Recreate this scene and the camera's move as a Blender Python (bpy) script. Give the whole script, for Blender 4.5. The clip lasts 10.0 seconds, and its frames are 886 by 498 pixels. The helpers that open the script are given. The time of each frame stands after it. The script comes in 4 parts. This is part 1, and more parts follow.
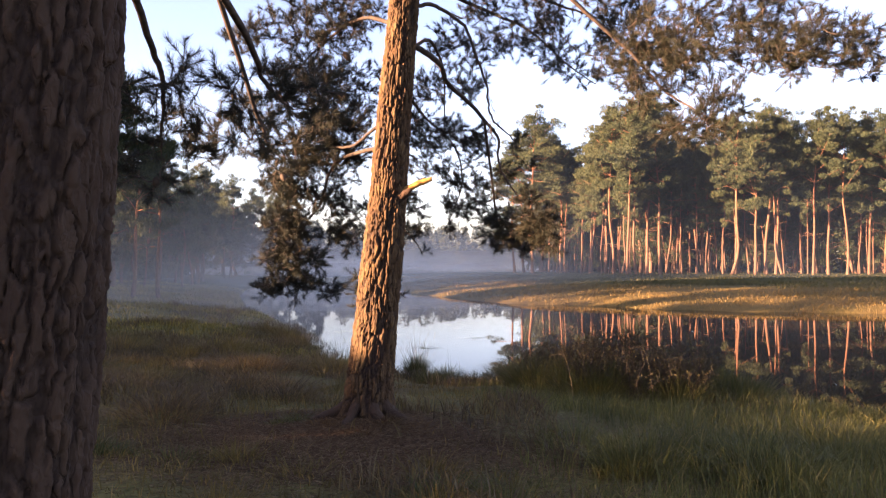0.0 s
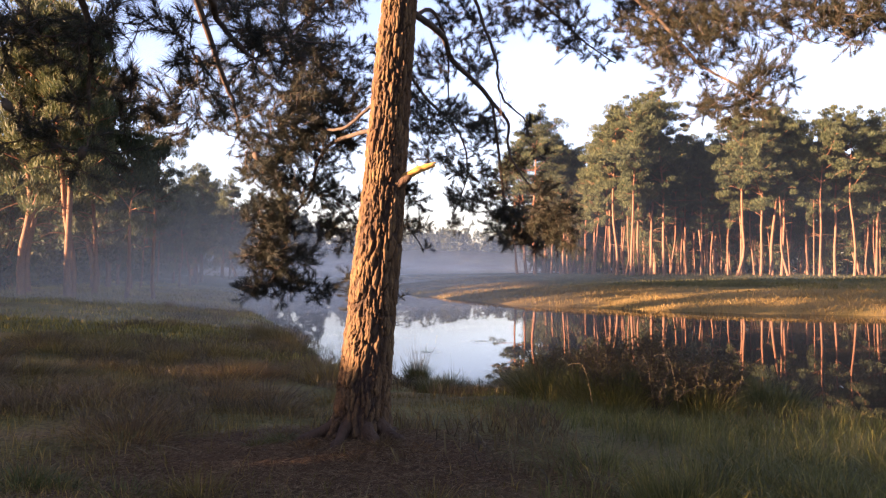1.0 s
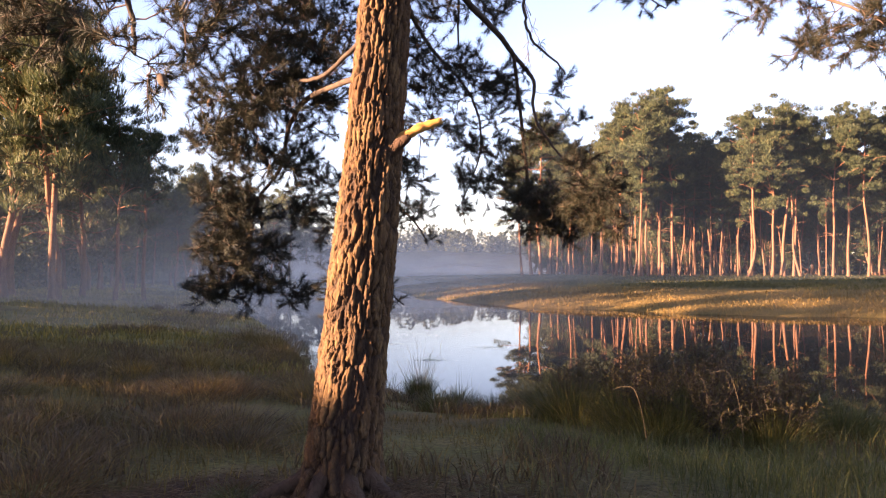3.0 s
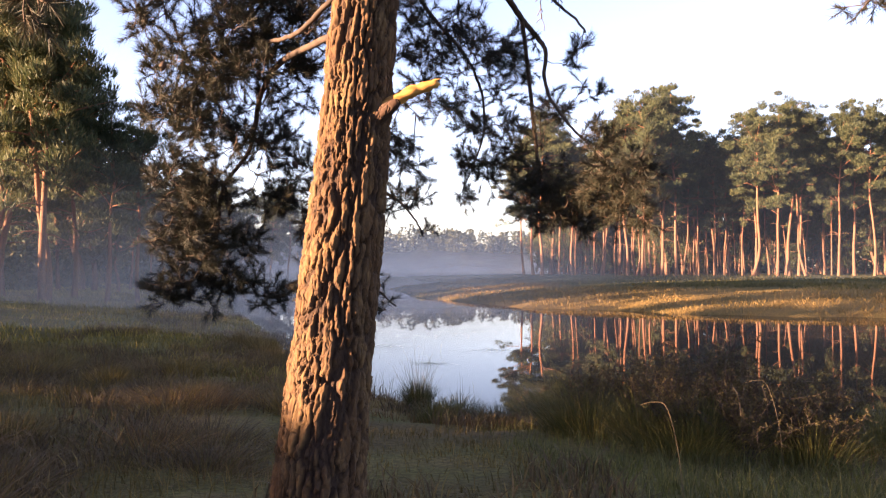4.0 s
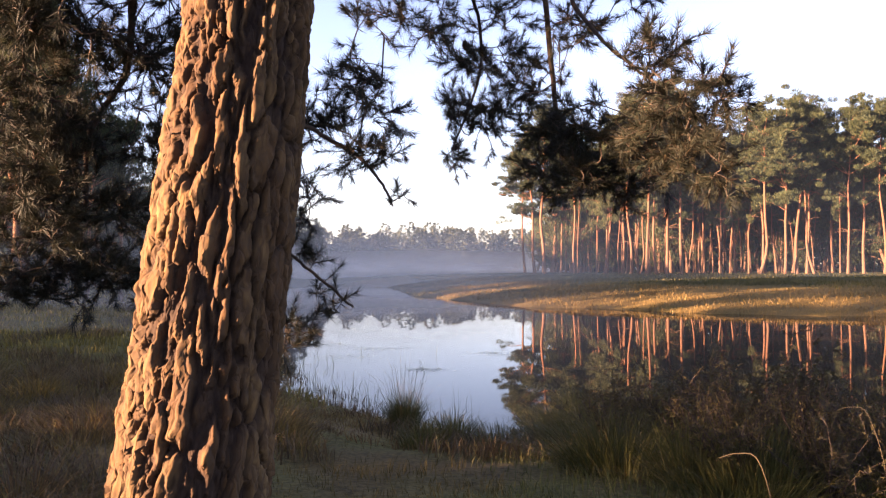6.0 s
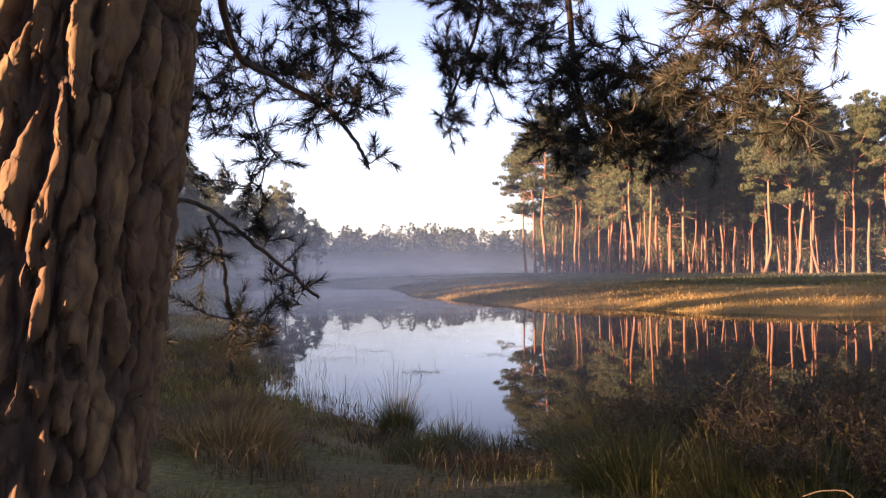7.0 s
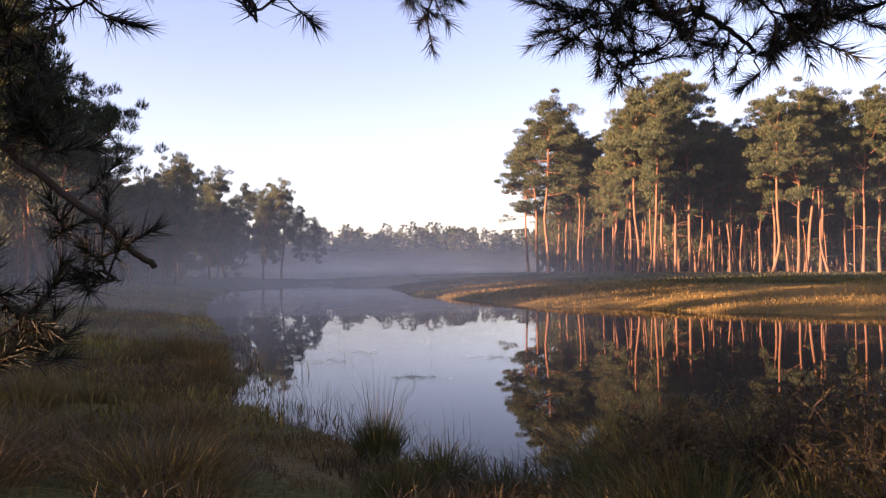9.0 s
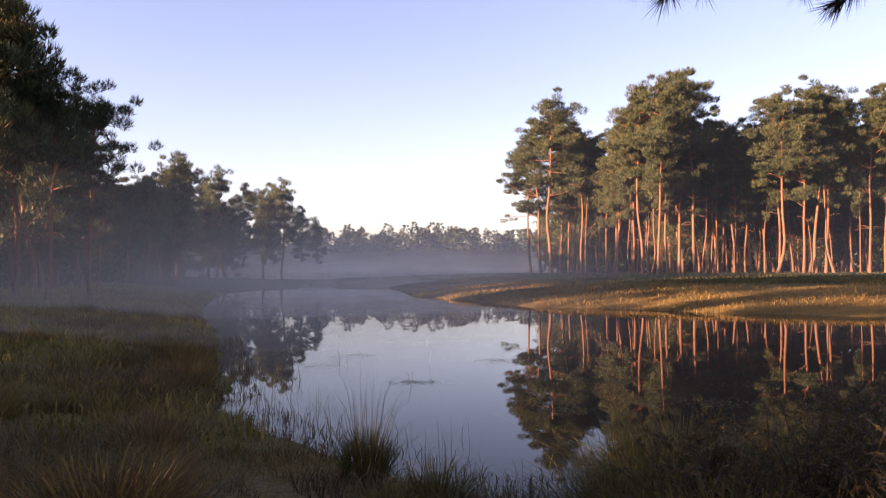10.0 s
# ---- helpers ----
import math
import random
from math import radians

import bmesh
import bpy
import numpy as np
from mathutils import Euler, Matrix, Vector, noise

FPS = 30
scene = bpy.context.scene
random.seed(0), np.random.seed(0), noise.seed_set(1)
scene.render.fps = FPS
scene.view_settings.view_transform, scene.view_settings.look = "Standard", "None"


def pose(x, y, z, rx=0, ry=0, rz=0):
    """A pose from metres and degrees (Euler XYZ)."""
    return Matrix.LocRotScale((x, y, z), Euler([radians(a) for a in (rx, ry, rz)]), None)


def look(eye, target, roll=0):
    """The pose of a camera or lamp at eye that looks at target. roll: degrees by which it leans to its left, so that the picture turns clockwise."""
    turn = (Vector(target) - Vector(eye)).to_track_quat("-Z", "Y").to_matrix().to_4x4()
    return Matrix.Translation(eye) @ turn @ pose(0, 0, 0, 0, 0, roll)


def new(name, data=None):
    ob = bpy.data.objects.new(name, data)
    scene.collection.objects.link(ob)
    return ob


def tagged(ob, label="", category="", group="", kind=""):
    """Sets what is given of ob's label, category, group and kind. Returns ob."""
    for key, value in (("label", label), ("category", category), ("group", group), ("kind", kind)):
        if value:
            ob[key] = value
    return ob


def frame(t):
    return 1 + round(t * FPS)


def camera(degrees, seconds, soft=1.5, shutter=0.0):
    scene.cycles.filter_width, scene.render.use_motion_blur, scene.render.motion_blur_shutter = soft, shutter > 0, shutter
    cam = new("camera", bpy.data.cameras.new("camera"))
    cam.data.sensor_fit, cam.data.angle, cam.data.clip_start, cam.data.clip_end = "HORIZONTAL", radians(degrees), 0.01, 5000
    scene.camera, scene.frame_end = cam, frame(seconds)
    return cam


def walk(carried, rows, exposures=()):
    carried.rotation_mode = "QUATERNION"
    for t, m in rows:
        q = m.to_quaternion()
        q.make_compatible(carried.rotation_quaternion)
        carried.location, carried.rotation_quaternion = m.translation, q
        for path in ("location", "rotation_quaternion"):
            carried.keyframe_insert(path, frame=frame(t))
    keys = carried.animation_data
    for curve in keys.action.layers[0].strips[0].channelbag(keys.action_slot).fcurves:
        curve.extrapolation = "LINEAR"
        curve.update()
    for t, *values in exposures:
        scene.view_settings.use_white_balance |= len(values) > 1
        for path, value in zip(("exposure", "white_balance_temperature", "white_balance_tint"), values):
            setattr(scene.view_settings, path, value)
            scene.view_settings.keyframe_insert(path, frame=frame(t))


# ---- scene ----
# ---- the camera ----
cam = camera(56.9, 10.0, soft=1.25)
METRES, EYE, TILT, LEAN, TURN = 8.0, 1.35, 1.0, 0.0, 0.0
ROWS = [
    (0.0, 0.0, 0.0, 0.0, 0.0, 0.0, -0.0),
    (0.5, -0.0018, 0.0588, -0.0031, 0.03, 0.05, 0.01),
    (1.0, -0.0025, 0.1133, -0.0054, 0.1, 0.08, -0.04),
    (1.5, -0.0043, 0.168, -0.0073, 0.16, 0.11, -0.04),
    (2.0, -0.008, 0.2214, -0.0091, 0.16, 0.14, -0.03),
    (2.5, -0.0083, 0.2715, -0.0119, 0.25, 0.17, -0.0),
    (4.0, -0.0064, 0.4242, -0.0214, 0.4, 0.22, 0.17),
    (4.5, -0.0042, 0.4772, -0.0224, 0.39, 0.11, 0.01),
    (5.0, -0.001, 0.5282, -0.0269, 0.43, 0.18, 0.23),
    (5.5, 0.0023, 0.579, -0.0299, 0.45, 0.13, 0.2),
    (7.0, 0.009, 0.7319, -0.046, 0.5, 0.23, 0.36),
    (7.5, 0.0113, 0.7732, -0.0509, 0.53, 0.26, 0.38),
    (8.0, 0.0172, 0.8139, -0.0563, 0.58, 0.26, 0.33),
    (8.5, 0.0199, 0.8615, -0.06, 0.62, 0.25, 0.37),
    (9.0, 0.0182, 0.9097, -0.063, 0.64, 0.25, 0.35),
    (9.5, 0.0217, 0.9541, -0.0673, 0.72, 0.28, 0.36),
    (10.0, 0.0231, 0.9958, -0.0687, 0.78, 0.3, 0.34),
]
EXPOSURES = [(0.0, 3.45, 7000, 40), (4.0, 3.49, 6950, 40), (5.5, 3.44, 6950, 41), (7.0, 3.32, 7100, 44), (7.5, 3.25, 7150, 46), (9.0, 2.95, 7250, 46), (10.0, 2.79, 7250, 46)]
walk(cam, [(t, pose(0, 0, EYE, TILT, LEAN, TURN) @ pose(METRES * x, METRES * y, METRES * z, 90 + pitch, roll, yaw)) for t, x, y, z, yaw, pitch, roll in ROWS], EXPOSURES)

# ---- sky and sun ----
SUN_UP, SUN_ROUND = 8.5, 250.0
world = bpy.data.worlds.new("dawn_sky")
scene.world = world
world.use_nodes = True
wn = world.node_tree.nodes
sky = wn.new("ShaderNodeTexSky")
sky.sky_type, sky.sun_disc = "NISHITA", False
sky.sun_elevation, sky.sun_rotation = radians(SUN_UP), radians(SUN_ROUND)
sky.air_density, sky.dust_density, sky.ozone_density = 0.75, 0.6, 1.15
wn["Background"].inputs[1].default_value = 0.06
world.node_tree.links.new(sky.outputs[0], wn["Background"].inputs[0])
sun_way = Vector((math.sin(radians(SUN_ROUND)) * math.cos(radians(SUN_UP)), math.cos(radians(SUN_ROUND)) * math.cos(radians(SUN_UP)), math.sin(radians(SUN_UP))))
sun_data = bpy.data.lights.new("sun", "SUN")
sun_data.energy, sun_data.angle, sun_data.color = 5.0, radians(0.6), (1.0, 0.76, 0.44)
sun = new("sun", sun_data)
sun.matrix_world = look((0, 0, 0), -sun_way)

# ---- materials ----


def mat(name, rough=0.8, spec=0.3):
    m = bpy.data.materials.new(name)
    m.use_nodes = True
    b = m.node_tree.nodes["Principled BSDF"]
    b.inputs["Roughness"].default_value = rough
    b.inputs["Specular IOR Level"].default_value = spec
    return m, m.node_tree.nodes, m.node_tree.links, b


def ramp(nodes, links, src, stops):
    r = nodes.new("ShaderNodeValToRGB")
    while len(r.color_ramp.elements) < len(stops):
        r.color_ramp.elements.new(0.5)
    for e, (p, c) in zip(r.color_ramp.elements, stops):
        e.position, e.color = p, (*c, 1)
    links.new(src, r.inputs[0])
    return r.outputs[0]


def grain(nodes, links, scale, detail=4, stretch=None, coord="Object"):
    tc = nodes.new("ShaderNodeTexCoord")
    n = nodes.new("ShaderNodeTexNoise")
    n.inputs["Scale"].default_value, n.inputs["Detail"].default_value = scale, detail
    out = tc.outputs[coord]
    if stretch:
        mp = nodes.new("ShaderNodeMapping")
        mp.inputs["Scale"].default_value = stretch
        links.new(out, mp.inputs[0])
        out = mp.outputs[0]
    links.new(out, n.inputs["Vector"])
    return n.outputs["Fac"]


def mixed(nodes, links, fac, a, b, kind="MIX"):
    x = nodes.new("ShaderNodeMix")
    x.data_type, x.blend_type = "RGBA", kind
    for sock, v in ((x.inputs[0], fac), (x.inputs[6], a), (x.inputs[7], b)):
        if isinstance(v, (int, float)):
            sock.default_value = v
        elif isinstance(v, tuple):
            sock.default_value = (*v, 1)
        else:
            links.new(v, sock)
    return x.outputs[2]


def bumped(nodes, links, bsdf, src, strength, distance):
    bp = nodes.new("ShaderNodeBump")
    bp.inputs["Strength"].default_value, bp.inputs["Distance"].default_value = strength, distance
    links.new(src, bp.inputs["Height"])
    links.new(bp.outputs[0], bsdf.inputs["Normal"])


def bark_material(name, low, high, pale, z0, z1):
    """Scots pine bark: grey-brown plates low down, thin orange flakes higher up."""
    m, n, l, b = mat(name, 0.9, 0.15)
    tc = n.new("ShaderNodeTexCoord")
    sx = n.new("ShaderNodeSeparateXYZ")
    l.new(tc.outputs["Object"], sx.inputs[0])
    mr = n.new("ShaderNodeMapRange")
    mr.inputs[1].default_value, mr.inputs[2].default_value = z0, z1
    l.new(sx.outputs[2], mr.inputs[0])
    base = mixed(n, l, mr.outputs[0], low, high)
    plates = grain(n, l, 9, 3, (1, 1, 0.35))
    c = mixed(n, l, ramp(n, l, plates, [(0.35, (0, 0, 0)), (0.7, (1, 1, 1))]), base, pale)
    fine = grain(n, l, 70, 5, (1, 1, 0.3))
    split = n.new("ShaderNodeTexVoronoi")
    split.feature = "DISTANCE_TO_EDGE"
    split.inputs["Scale"].default_value = 26
    squash = n.new("ShaderNodeMapping")
    squash.inputs["Scale"].default_value = (1, 1, 0.38)
    bend = n.new("ShaderNodeTexNoise")
    bend.inputs["Scale"].default_value = 14
    l.new(tc.outputs["Object"], bend.inputs["Vector"])
    shift = mixed(n, l, 0.06, tc.outputs["Object"], bend.outputs["Color"], "ADD")
    l.new(shift, squash.inputs[0])
    l.new(squash.outputs[0], split.inputs["Vector"])
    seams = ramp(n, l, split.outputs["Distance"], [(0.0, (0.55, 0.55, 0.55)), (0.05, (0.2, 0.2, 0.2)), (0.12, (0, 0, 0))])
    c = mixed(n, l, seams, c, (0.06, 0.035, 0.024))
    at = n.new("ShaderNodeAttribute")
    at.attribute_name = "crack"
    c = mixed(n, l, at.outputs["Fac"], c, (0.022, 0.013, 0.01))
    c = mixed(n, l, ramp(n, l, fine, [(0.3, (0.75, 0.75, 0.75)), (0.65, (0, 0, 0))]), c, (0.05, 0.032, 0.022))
    l.new(c, b.inputs["Base Color"])
    relief = mixed(n, l, 0.65, fine, ramp(n, l, split.outputs["Distance"], [(0.0, (0, 0, 0)), (0.18, (1, 1, 1))]))
    bumped(n, l, b, relief, 0.8, 0.008)
    return m


M_BARK = bark_material("pine_bark", (0.082, 0.042, 0.018), (0.095, 0.046, 0.018), (0.155, 0.092, 0.04), 0.5, 4.0)
# Half-bright copy of pine_bark: shade put into the colour of trunk, collar and roots.
M_BARK_DARK = bark_material("shaded_pine_bark", (0.04, 0.021, 0.014), (0.042, 0.022, 0.014), (0.07, 0.041, 0.026), 0.5, 4.0)
M_BARK_FAR = bark_material("tall_pine_bark", (0.14, 0.08, 0.056), (0.27, 0.105, 0.054), (0.23, 0.115, 0.064), 1.0, 6.0)


def twig_material():
    m, n, l, b = mat("twig_bark", 0.85, 0.2)
    l.new(ramp(n, l, grain(n, l, 25), [(0.3, (0.03, 0.022, 0.018)), (0.7, (0.08, 0.055, 0.04))]), b.inputs["Base Color"])
    return m


M_TWIG = twig_material()


def leafy(name, dark, light, warm, rough=0.6, through_part=0.3, scale=1.3):
    """Leaves, needles or blades: colour by piece, by clump and by plant, with some light let through."""
    m, n, l, b = mat(name, rough, 0.25)
    g = n.new("ShaderNodeNewGeometry")
    oi = n.new("ShaderNodeObjectInfo")
    c = ramp(n, l, g.outputs["Random Per Island"], [(0.0, dark), (0.75, light), (1.0, warm)])
    patch = ramp(n, l, grain(n, l, scale, 3, coord="Object"), [(0.35, (0.65, 0.65, 0.65)), (0.65, (1.25, 1.2, 1.1))])
    c = mixed(n, l, 1.0, c, patch, "MULTIPLY")
    each = ramp(n, l, oi.outputs["Random"], [(0.0, (0.8, 0.85, 0.85)), (1.0, (1.2, 1.1, 0.95))])
    c = mixed(n, l, 1.0, c, each, "MULTIPLY")
    l.new(c, b.inputs["Base Color"])
    t = n.new("ShaderNodeBsdfTranslucent")
    l.new(c, t.inputs[0])
    mx = n.new("ShaderNodeMixShader")
    mx.inputs[0].default_value = through_part
    l.new(b.outputs[0], mx.inputs[1])
    l.new(t.outputs[0], mx.inputs[2])
    l.new(mx.outputs[0], n["Material Output"].inputs[0])
    return m


# Needles of the near pines: the crown's shade is darkened into their colour.
M_NEEDLE = leafy("shaded_pine_needles", (0.012, 0.016, 0.013), (0.024, 0.027, 0.018), (0.055, 0.036, 0.02), through_part=0.2, scale=3)
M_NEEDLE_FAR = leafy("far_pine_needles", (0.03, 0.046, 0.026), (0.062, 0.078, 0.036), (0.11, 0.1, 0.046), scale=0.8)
M_GRASS = leafy("bog_grass", (0.095, 0.072, 0.022), (0.175, 0.126, 0.038), (0.3, 0.19, 0.066), scale=0.5)
M_GRASS_DRY = leafy("dry_moor_grass", (0.085, 0.062, 0.022), (0.165, 0.11, 0.04), (0.23, 0.165, 0.07), scale=0.25)
M_HEATHER = leafy("heather", (0.085, 0.054, 0.03), (0.16, 0.102, 0.05), (0.23, 0.16, 0.06), scale=0.8)
M_SHRUB = leafy("bog_shrub_leaves", (0.055, 0.047, 0.02), (0.1, 0.082, 0.034), (0.14, 0.1, 0.045), scale=1.0)
M_BANK = leafy("bank_grass", (0.085, 0.074, 0.02), (0.175, 0.145, 0.036), (0.31, 0.22, 0.07), scale=0.3)
# Greener than bank_grass, and darkened so the meadow looks shadowed.
M_MEADOW_SHADED = leafy("meadow_grass", (0.05, 0.052, 0.018), (0.1, 0.09, 0.03), (0.15, 0.115, 0.045), scale=0.3)
M_FAR_WOOD = leafy("distant_conifers", (0.022, 0.032, 0.024), (0.045, 0.058, 0.036), (0.07, 0.075, 0.045), scale=0.2)
M_FRESH = leafy("fresh_grass", (0.058, 0.062, 0.02), (0.115, 0.118, 0.036), (0.2, 0.16, 0.06), scale=1.0)
M_MOSS = leafy("bog_moss", (0.075, 0.04, 0.02), (0.15, 0.085, 0.036), (0.2, 0.14, 0.05), scale=1.2)
M_RUSH = leafy("rush", (0.055, 0.058, 0.018), (0.11, 0.105, 0.03), (0.19, 0.14, 0.055), scale=1.0)


def soil_material():
    m, n, l, b = mat("heath_soil", 0.95, 0.1)
    big = ramp(n, l, grain(n, l, 0.5, 5), [(0.35, (0.1, 0.07, 0.028)), (0.5, (0.115, 0.1, 0.032)), (0.7, (0.175, 0.112, 0.05))])
    small = ramp(n, l, grain(n, l, 22, 6), [(0.3, (0.5, 0.5, 0.5)), (0.7, (1.35, 1.3, 1.2))])
    tc = n.new("ShaderNodeTexCoord")
    sx = n.new("ShaderNodeSeparateXYZ")
    l.new(tc.outputs["Object"], sx.inputs[0])
    over = n.new("ShaderNodeMapRange")
    over.inputs[1].default_value, over.inputs[2].default_value = 27, 33
    l.new(sx.outputs[1], over.inputs[0])
    turf = ramp(n, l, grain(n, l, 0.25, 5), [(0.3, (0.1, 0.08, 0.026)), (0.5, (0.16, 0.105, 0.036)), (0.7, (0.13, 0.095, 0.03))])
    big = mixed(n, l, over.outputs[0], big, turf)
    inland = n.new("ShaderNodeMapRange")
    inland.inputs[1].default_value, inland.inputs[2].default_value = 42, 56
    l.new(sx.outputs[1], inland.inputs[0])
    # Green inland turf, with the meadow's shadow put into its colour.
    big = mixed(n, l, inland.outputs[0], big, (0.05, 0.055, 0.022))
    ring = n.new("ShaderNodeVectorMath")
    ring.operation = "DISTANCE"
    ring.inputs[1].default_value = (-0.9, 6.4, 0.3)
    l.new(tc.outputs["Object"], ring.inputs[0])
    near = n.new("ShaderNodeMapRange")
    near.inputs[1].default_value, near.inputs[2].default_value = 0.0, 3.0
    l.new(ring.outputs["Value"], near.inputs[0])
    ragged = mixed(n, l, 0.5, near.outputs[0], grain(n, l, 1.7, 5))
    big = mixed(n, l, ramp(n, l, ragged, [(0.42, (1, 1, 1)), (0.58, (0, 0, 0))]), big, (0.07, 0.04, 0.024))
    l.new(mixed(n, l, 1.0, big, small, "MULTIPLY"), b.inputs["Base Color"])
    bumped(n, l, b, grain(n, l, 30, 6), 0.8, 0.03)
    return m


M_SOIL = soil_material()


def water_material():
    m, n, l, b = mat("pond_water", 0.012, 0.5)
    b.inputs["IOR"].default_value = 1.33
    b.inputs["Specular IOR Level"].default_value = 0.11
    l.new(ramp(n, l, grain(n, l, 0.3), [(0.3, (0.022, 0.015, 0.009)), (0.7, (0.032, 0.023, 0.014))]), b.inputs["Base Color"])
    bumped(n, l, b, grain(n, l, 1.6, 2, (1, 0.5, 1)), 0.02, 0.015)
    return m


M_WATER = water_material()


def mist_material():
    """Ground mist: mostly clear, white where it is thick, thinning upwards and in wisps."""
    m, n, l, b = mat("mist", 1.0, 0.0)
    tc = n.new("ShaderNodeTexCoord")
    sx = n.new("ShaderNodeSeparateXYZ")
    l.new(tc.outputs["UV"], sx.inputs[0])
    up = ramp(n, l, sx.outputs[1], [(0.0, (1, 1, 1)), (0.12, (0.85, 0.85, 0.85)), (0.4, (0.35, 0.35, 0.35)), (1.0, (0, 0, 0))])
    along = ramp(n, l, sx.outputs[0], [(0.0, (0.65, 0.65, 0.65)), (0.45, (0.8, 0.8, 0.8)), (0.6, (1, 1, 1)), (0.8, (1, 1, 1)), (1.0, (0, 0, 0))])
    wisp = ramp(n, l, grain(n, l, 0.09, 4, (1, 1, 2.5)), [(0.25, (0.5, 0.5, 0.5)), (0.7, (1, 1, 1))])
    a = mixed(n, l, 1.0, mixed(n, l, 1.0, up, along, "MULTIPLY"), wisp, "MULTIPLY")
    at = n.new("ShaderNodeAttribute")
    at.attribute_name = "thickness"
    mul = n.new("ShaderNodeMath")
    mul.operation = "MULTIPLY"
    l.new(a, mul.inputs[0])
    l.new(at.outputs["Fac"], mul.inputs[1])
    d = n.new("ShaderNodeBsdfDiffuse")
    d.inputs[0].default_value = (0.92, 0.88, 0.83, 1)
    t = n.new("ShaderNodeBsdfTranslucent")
    t.inputs[0].default_value = (0.92, 0.88, 0.83, 1)
    half = n.new("ShaderNodeMixShader")
    l.new(d.outputs[0], half.inputs[1])
    l.new(t.outputs[0], half.inputs[2])
    clear = n.new("ShaderNodeBsdfTransparent")
    mx = n.new("ShaderNodeMixShader")
    l.new(mul.outputs[0], mx.inputs[0])
    l.new(clear.outputs[0], mx.inputs[1])
    l.new(half.outputs[0], mx.inputs[2])
    l.new(mx.outputs[0], n["Material Output"].inputs[0])
    n.remove(b)
    return m


M_MIST = mist_material()


def fresh_wood():
    m, n, l, b = mat("torn_wood", 0.7, 0.2)
    l.new(ramp(n, l, grain(n, l, 30, 4, (0.2, 1, 1)), [(0.3, (0.24, 0.1, 0.024)), (0.7, (0.46, 0.24, 0.065))]), b.inputs["Base Color"])
    return m


M_WOOD = fresh_wood()

# ---- mesh helpers ----
rng = np.random.default_rng(7)


def mesh_of(name, v, f, material, smooth=False):
    """A mesh from arrays of corners and of triangles or quads."""
    me = bpy.data.meshes.new(name)
    v, f = np.asarray(v, np.float32), np.asarray(f, np.int32)
    me.vertices.add(len(v))
    me.vertices.foreach_set("co", v.ravel())
    k = f.shape[1]
    me.loops.add(f.size)
    me.loops.foreach_set("vertex_index", f.ravel())
    me.polygons.add(len(f))
    me.polygons.foreach_set("loop_start", np.arange(0, f.size, k, dtype=np.int32))
    me.polygons.foreach_set("use_smooth", np.full(len(f), smooth))
    me.update(calc_edges=True)
    me.materials.append(material)
    return me


def part(name, me, parent, label=""):
    ob = new(name, me)
    ob.parent = parent
    return tagged(ob, label)


class Tubes:
    """Tapered round limbs gathered into one mesh."""

    def __init__(self):
        self.v, self.f, self.count = [], [], 0

    def add(self, pts, radii, sides=6):
        pts = np.asarray(pts, float)
        tan = np.gradient(pts, axis=0)
        tan /= np.linalg.norm(tan, axis=1)[:, None] + 1e-9
        ref = np.array([0, 0, 1.0]) if abs(tan[:, 2]).mean() < 0.8 else np.array([1.0, 0, 0])
        a = np.cross(tan, ref)
        a /= np.linalg.norm(a, axis=1)[:, None] + 1e-9
        b = np.cross(tan, a)
        ang = np.arange(sides) * 2 * np.pi / sides
        ring = pts[:, None] + np.asarray(radii)[:, None, None] * (np.cos(ang)[None, :, None] * a[:, None] + np.sin(ang)[None, :, None] * b[:, None])
        i, j = np.meshgrid(np.arange(len(pts) - 1), np.arange(sides), indexing="ij")
        k = (j + 1) % sides
        q = np.stack([i * sides + j, i * sides + k, (i + 1) * sides + k, (i + 1) * sides + j], -1).reshape(-1, 4) + self.count
        self.v.append(ring.reshape(-1, 3))
        self.f.append(q)
        self.count += len(pts) * sides

    def mesh(self, name, material):
        return mesh_of(name, np.concatenate(self.v), np.concatenate(self.f), material, True)


def unit(a):
    return a / (np.linalg.norm(a, axis=-1, keepdims=True) + 1e-9)


def slivers(base, way, length, width, r):
    """One thin triangle per row: needles or leaves."""
    n = len(base)
    side = unit(np.cross(way, unit(r.normal(size=(n, 3))))) * np.asarray(width).reshape(-1, 1) / 2
    v = np.stack([base - side, base + side, base + way * np.asarray(length).reshape(-1, 1)], 1).reshape(-1, 3)
    return v, np.arange(3 * n).reshape(-1, 3)


def spline(pts, n):
    """A smooth line of n points through the given ones."""
    p = np.asarray(pts, float)
    p = np.vstack([2 * p[0] - p[1], p, 2 * p[-1] - p[-2]])
    t = np.linspace(0, len(p) - 3 - 1e-6, n)
    i = t.astype(int)
    u = (t - i)[:, None]
    a, b, c, d = p[i], p[i + 1], p[i + 2], p[i + 3]
    return 0.5 * (2 * b + (c - a) * u + (2 * a - 5 * b + 4 * c - d) * u ** 2 + (3 * b - a - 3 * c + d) * u ** 3)


# ---- the lie of the land ----
WATER_Z = -0.66
